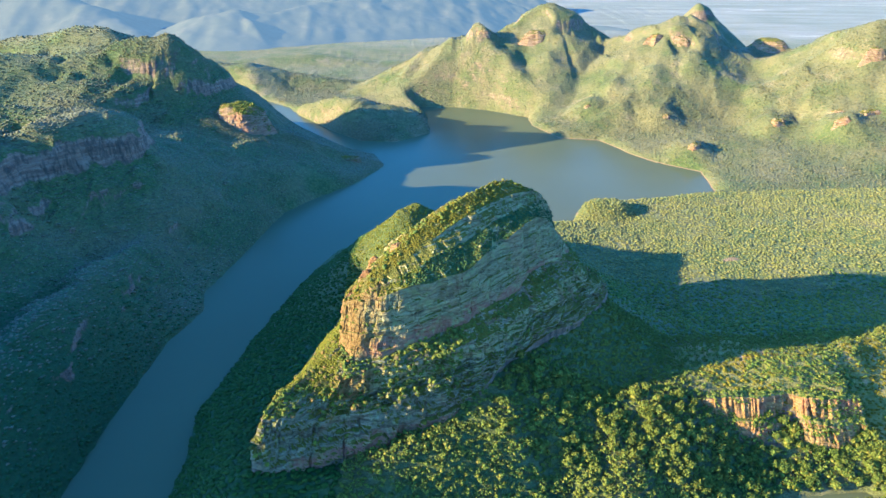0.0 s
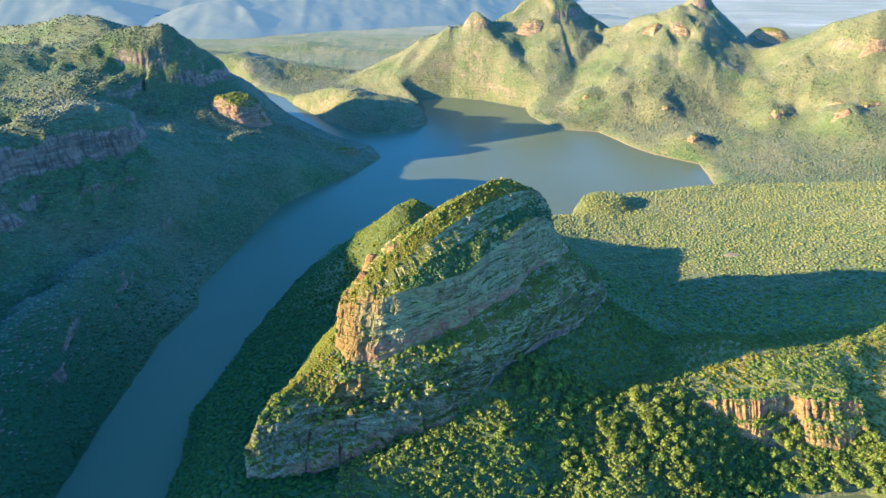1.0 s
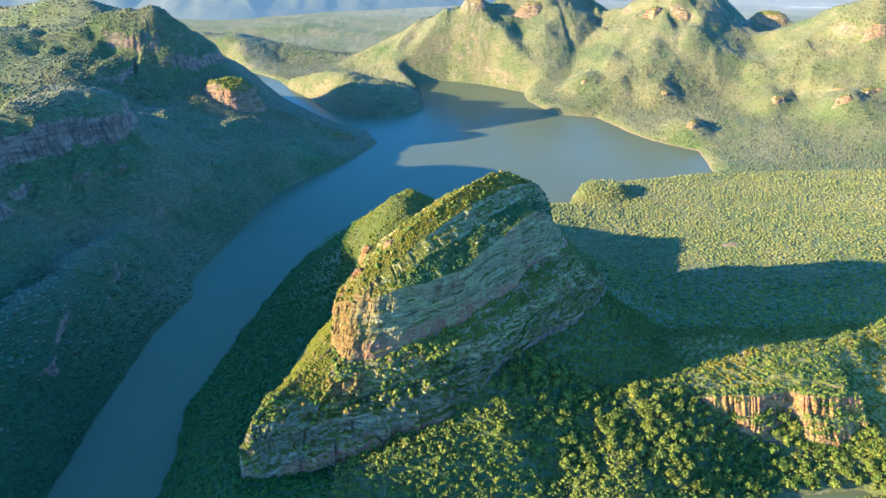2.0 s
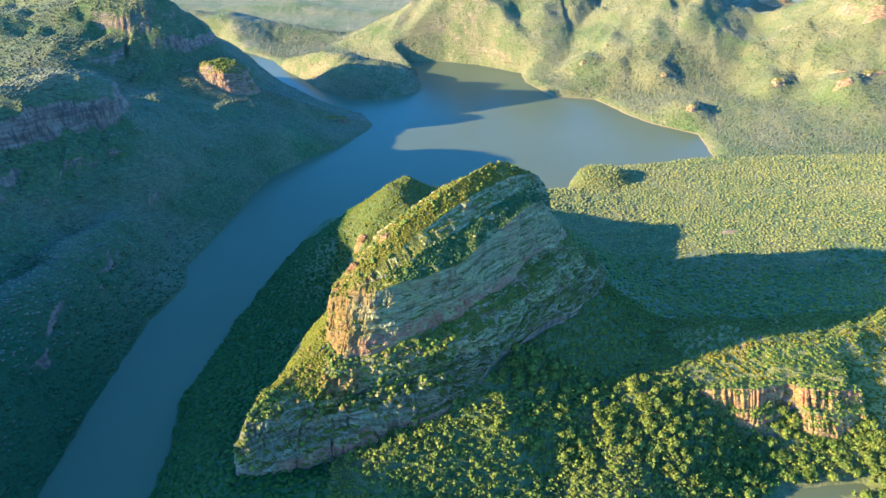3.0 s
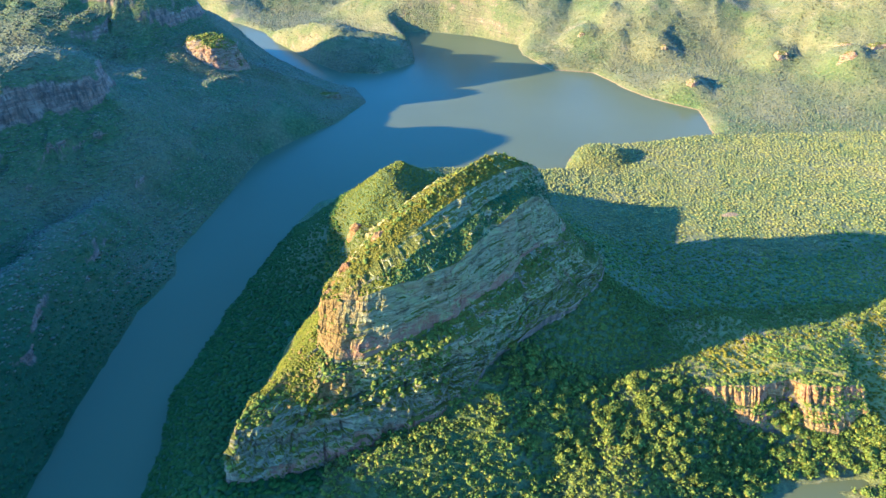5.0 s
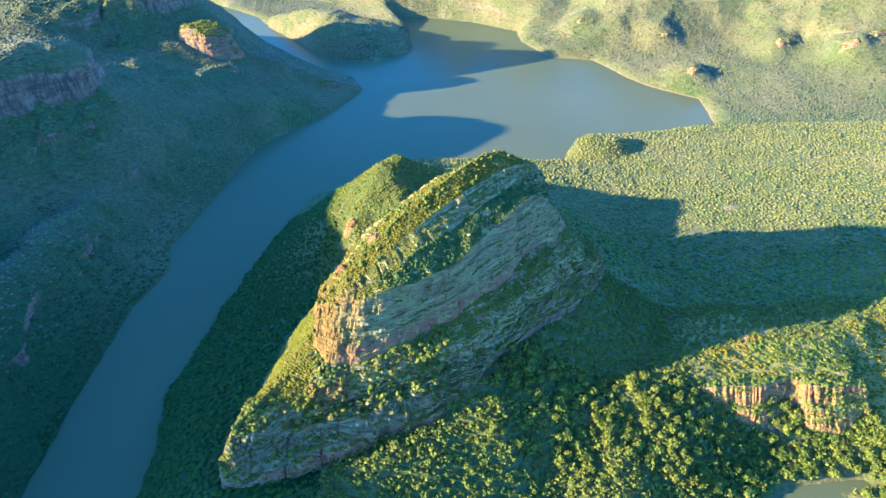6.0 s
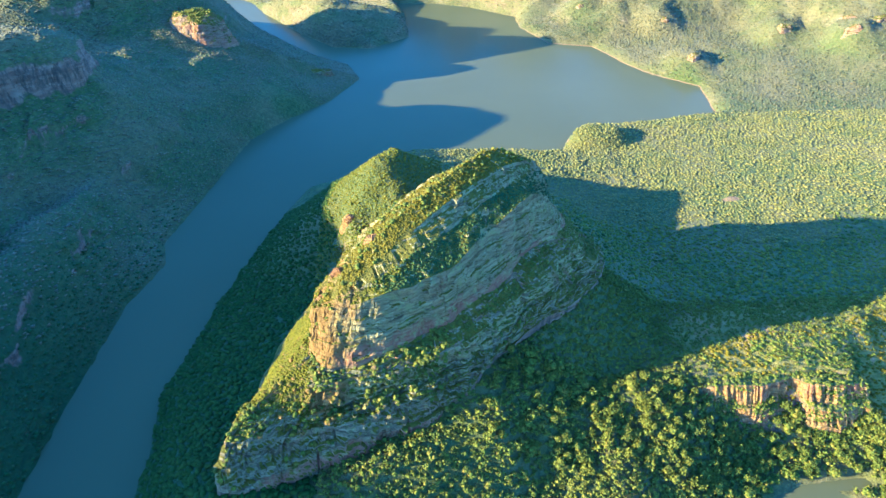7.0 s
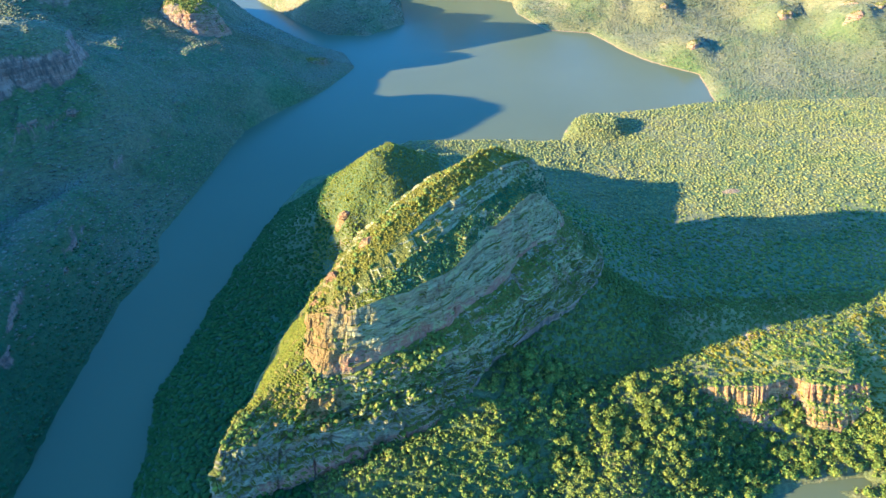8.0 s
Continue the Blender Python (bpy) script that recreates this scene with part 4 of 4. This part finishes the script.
b = butte_s
p = np.concatenate([on_loft(butte_p, 0, b[1], 1.05, 1, 0.4, 0.6), on_loft(butte_p, b[1], b[2], 3.2, 8, 0.85)])
stuff("crown_shrubs", crowns("crown_shrubs", p - [0, 0, 0.4], sizes(len(p), 0.7, 2.5), WALL_SHAPES, M_GOLD, (0.5, 0.85), True), "yellow-green shrubs over the butte's crown", "shrubs")
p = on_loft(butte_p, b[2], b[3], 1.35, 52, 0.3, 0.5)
# border of sun and shade on the shoulder, set by pale and dark foliage
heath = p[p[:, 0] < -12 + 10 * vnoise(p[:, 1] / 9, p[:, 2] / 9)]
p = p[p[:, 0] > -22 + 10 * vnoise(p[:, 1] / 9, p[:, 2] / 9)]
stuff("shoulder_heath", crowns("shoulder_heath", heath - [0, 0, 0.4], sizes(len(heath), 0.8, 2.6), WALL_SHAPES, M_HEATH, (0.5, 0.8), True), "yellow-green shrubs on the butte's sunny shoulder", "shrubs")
stuff("shoulder_bushes", crowns("shoulder_bushes", p - [0, 0, 0.5], sizes(len(p), 1.0, 3.0), FAR_SHAPES + WALL_SHAPES[:4], M_SHADE_FOREST, (0.5, 0.8), True), "green bushes on the butte's shoulder, darkened to stand for shade", "bushes")
p = on_loft(butte_p, 0, b[1], 3.8, 51, 0.6, 0.9)
stuff("crown_bushes", crowns("crown_bushes", p - [0, 0, 0.4], sizes(len(p), 1.3, 4.4), SHRUB_SHAPES, M_LEAF, (0.6, 0.95), True), "darker green bushes among the shrubs of the crown", "bushes")
p = np.concatenate([on_loft(butte_p, b[3], b[4], 3.0, 2, 0.70), on_loft(butte_p, b[4], b[5], 1.8, 12, 0.42, 0.6), on_loft(butte_p, b[5], b[6], 2.1, 13, 0.5, 0.7),
                    on_loft(butte_p, b[6], b[7], 2.1, 3, 0.46, 0.9), on_loft(butte_p, b[7], b[8], 3.4, 4, 0.66), on_loft(butte_p, b[8], b[9], 3.2, 14, 0.35)])
west = (p[:, 0] < -64) & (p[:, 1] > 336)
p = p[~west]
stuff("ledge_bushes", crowns("ledge_bushes", p - [0, 0, 0.5], sizes(len(p), 1.0, 5.0) * np.where(p[:, 0] > 15, 0.62, 1.0), SHRUB_SHAPES[:5] + WALL_SHAPES[:5], M_LEAF), "green bushes holding to the butte's ledges", "bushes")
p = on_loft(butte_p, b[4], b[8], 1.15, 41, 0.25)
p = np.concatenate([p[(p[:, 0] < -64) & (p[:, 1] > 333) & (p[:, 2] > 82)], scatter(-92, 20, 535, 680, 1.4, 0.0, 12, 4.0)])
stuff("slope_heath", crowns("slope_heath", p - [0, 0, 0.4], sizes(len(p), 1.0, 2.8), FAR_SHAPES, M_HEATH, (0.4, 0.7), True), "bright yellow-green heath on the sunny flanks", "shrubs")
p = scatter(-92, 20, 535, 690, 5.2, 0.3, 14, 4.0)
stuff("knob_bushes", crowns("knob_bushes", p - [0, 0, 0.5], sizes(len(p), 1.6, 4.2), SHRUB_SHAPES, M_LEAF, (0.55, 0.9), True), "green bushes on the knoll behind the butte", "bushes")
p = np.concatenate([on_loft(spur_p, 0, spur_s[1], 1.8, 5, 0.3), on_loft(spur_p, spur_s[1], spur_s[2], 2.6, 6, 0.36, 0.7), on_loft(spur_p, spur_s[2], spur_s[3], 1.8, 15, 0.3),
                    on_loft(spur_p, spur_s[3], spur_s[4], 2.3, 16, 0.32, 0.7), on_loft(spur_p, spur_s[4], spur_s[5], 3.0, 6, 0.3)])
stuff("spur_bushes", crowns("spur_bushes", p - [0, 0, 0.5], sizes(len(p), 1.4, 4.2), WALL_SHAPES, M_LEAF, (0.6, 0.95)), "olive bushes on the spur above the orange cliff", "bushes")


# ---- outcrops and boulders ----
def outcrop(name, x, y, z, wide, deep, high, turn, seed, mat, label, count=120, dome=False):
    """A bluff of bedded rock with a steep wall round it, its foot sunk into the slope."""
    r = np.random.RandomState(seed)
    ang = np.linspace(0, 2 * math.pi, 9, endpoint=False)
    out = r.uniform(0.8, 1.15, 9)
    rings = []
    profile = ((0.05, 1.02), (0.45, 0.9), (0.72, 0.62), (0.95, 0.0), (1.25, -0.7)) if dome else ((0.05, 1.05), (0.62, 0.98), (0.84, 0.86), (1.0, 0.0), (1.25, -0.7))
    for scale, level in profile:
        rings.append([(scale * o * wide / 2 * math.cos(a), scale * o * deep / 2 * math.sin(a), level * high * (1 if level < 0.5 else r.uniform(0.88, 1.06))) for a, o in zip(ang, out)])
    rows = max(6, int(high / 1.6))
    p, starts = loft(rings, [5, 5, rows, 5], [0.1, 0.4, 0.7, 0.4], count, seed, flutes=0.5, wander=0.05 * high)
    c, s_ = math.cos(radians(turn)), math.sin(radians(turn))
    p = np.stack([x + p[..., 0] * c - p[..., 1] * s_, y + p[..., 0] * s_ + p[..., 1] * c, z + p[..., 2]], -1)
    tagged(new(name, mesh_of(name, p.reshape(-1, 3), grid_faces(p.shape[0], count, True), mat)), label, "rock")
    return p


KNOBS = [(-48, 384, 156, 15, 12, 9, 20), (-37, 371, 157, 13, 10, 8, 50), (-29, 399, 168, 15, 11, 9, 40), (-56, 371, 148, 12, 10, 8, 10)]
for k, (x, y, z, wide, deep, high, turn) in enumerate(KNOBS):
    outcrop("rock_outcrop", x, y, z - 2, 1.15 * wide, 1.1 * deep, high, turn, 140 + k, M_OCHRE, "sunlit ochre rock knob on the butte's crest", 90, True)
BLUFFS = [  # x, y, foot z, width, depth, height, turn
    (-62, 563, 75, 19, 16, 12, 20), (493, 1578, 158, 40, 22, 22, 20), (540, 1560, 152, 46, 26, 26, -20), (233, 1715, 148, 54, 26, 22, 5),
    (100, 1694, 158, 26, 16, 16, 0), (806, 1690, 141, 64, 40, 19, -15), (452, 1150, 20, 40, 24, 17, 20), (840, 1325, 152, 60, 24, 22, 0),
    (788, 1208, 60, 80, 30, 14, 10), (738, 1222, 52, 44, 24, 13, -10), (636, 1236, 44, 44, 26, 15, 5), (724, 1174, 60, 40, 22, 14, 0), (312, 1404, 40, 30, 18, 12, 0), (450, 1314, 40, 30, 18, 12, 10), (-36, 1606, 4, 58, 24, 30, 0), (56, 1592, 6, 34, 18, 16, 10)]
for k, (x, y, z, wide, deep, high, turn) in enumerate(BLUFFS):
    if y > 640:
        z, wide, deep = z - 7, 1.6 * wide, 1.5 * deep
    if 640 < y < 1450:
        wide, deep, z = 0.56 * wide, 0.62 * deep, float(land(np.array([x]), np.array([y]))[0]) - 8
    outcrop("rock_bluff", x, y, z, wide, deep, high, turn, 60 + k, M_SAND if y > 640 else M_OCHRE, "warm orange bluff of bedded rock on the slope" if y > 640 else "sunlit orange rock knob on the butte's shoulder", dome=True)
p = outcrop("rock_bluff", -325, 1058, 79, 132, 70, 44, 0, 90, M_SAND, "pale orange crag on top of the peninsula", 260, True)
p = on_loft(p, 0, len(p) - 2, 2.6, 61, 0.62, 0.5)
stuff("crag_bushes", crowns("crag_bushes", p - [0, 0, 0.4], sizes(len(p), 1.6, 4.6), WALL_SHAPES, M_LEAF, (0.6, 0.9), True), "green bushes over the crag on the peninsula", "bushes")
for k, (x, y, z, wide, deep, high, turn) in enumerate([(-168, 1092, 6, 64, 16, 18, 16), (-250, 948, 6, 30, 14, 16, 40)]):
    outcrop("rock_bluff", x, y, z, wide, deep, high, turn, 120 + k, M_SHALE, "rusty red bluff low above the water")


def boulder(seed):
    r = np.random.RandomState(seed)
    v = ICO_V * np.array([1, 0.8, 0.65]) * r.uniform(0.72, 1.2, (12, 1))
    mid, extra, faces = {}, [], []
    for a, b_, c in ICO_F:
        e = []
        for i, j in ((a, b_), (b_, c), (c, a)):
            key = (min(i, j), max(i, j))
            if key not in mid:
                mid[key] = 12 + len(extra)
                extra.append((v[i] + v[j]) / 2 * r.uniform(0.92, 1.2))
            e.append(mid[key])
        faces += [(a, e[0], e[2]), (b_, e[1], e[0]), (c, e[2], e[1]), tuple(e)]
    return mesh_of("boulder", np.concatenate([v, np.array(extra)]), np.array(faces), M_ROCK)


stones = [boulder(s) for s in range(6)]
rr = np.random.RandomState(5)
q = np.concatenate([on_loft(butte_p, 0, b[1], 7.0, 31, 0.5), on_loft(butte_p, b[2], b[3], 7.0, 32, 0.4), on_loft(butte_p, b[4], b[7], 6.0, 33, 0.45)])
front = on_loft(butte_p, b[4], b[7], 3.6, 34, 0.3)
front = front[(front[:, 0] > -84) & (front[:, 0] < 12) & (front[:, 1] < 366)]
q = q[(q[:, 1] < 480)]
q = np.concatenate([q[rr.permutation(len(q))[:95]], front[rr.permutation(len(front))[:170]]])
for x, y, z in q:
    ob = tagged(new("boulder", stones[rr.randint(0, 6)]), "pale weathered boulder among the butte's bushes", "boulder", "boulders on the butte")
    ob.matrix_basis = pose(x, y, z + 0.2, rr.uniform(-20, 20), rr.uniform(-20, 20), rr.uniform(0, 360)) @ Matrix.Diagonal((*(rr.uniform(0.9, 2.5) * np.array([1, 1, rr.uniform(0.6, 1.2)])), 1))


# ---- waterworks on the far shore ----
def box(size, at, bevel=0.15):
    bm = bmesh.new()
    bmesh.ops.create_cube(bm, size=1.0)
    bmesh.ops.scale(bm, vec=size, verts=bm.verts)
    bmesh.ops.bevel(bm, geom=bm.edges[:], offset=bevel, segments=1, affect="EDGES")
    bmesh.ops.translate(bm, vec=at, verts=bm.verts)
    return bm


def plain_material(name, colour, rough=0.8):
    m, n, l, b_ = material(name, rough, 0.3)
    pos, g = place(n, l)
    f = noise_node(n, l, 0.5, 5, 0.6, pos)
    l.new(ramp(n, l, f, [(0.3, tuple(0.75 * c for c in colour)), (0.7, colour)]), b_.inputs["Base Color"])
    return m


def piece(name, bm, mat, parent, label=""):
    me = bpy.data.meshes.new(name)
    bm.to_mesh(me)
    bm.free()
    me.materials.append(mat)
    return part(name, me, parent, label)


M_CONCRETE = plain_material("white_concrete", (0.72, 0.70, 0.64))
M_DARK = plain_material("dark_opening", (0.03, 0.035, 0.04), 0.3)
tower = tagged(new("intake_building"), "small white concrete building at the water's edge", "building")
piece("wall", box((15, 9, 16), (0, 0, 6)), M_CONCRETE, tower)
piece("roof", box((16.4, 10.4, 0.9), (0, 0, 14.4)), M_CONCRETE, tower)
for k in range(3):
    piece("window", box((2.4, 0.3, 3.0), (-4.5 + 4.5 * k, -4.55, 9.5), 0.05), M_DARK, tower, "dark window opening")
piece("door", box((2.6, 0.3, 4.0), (0, -4.55, 4.0), 0.05), M_DARK, tower, "dark doorway")
tower.matrix_basis = pose(-84, 1598, 0.5, 0, 0, -8)
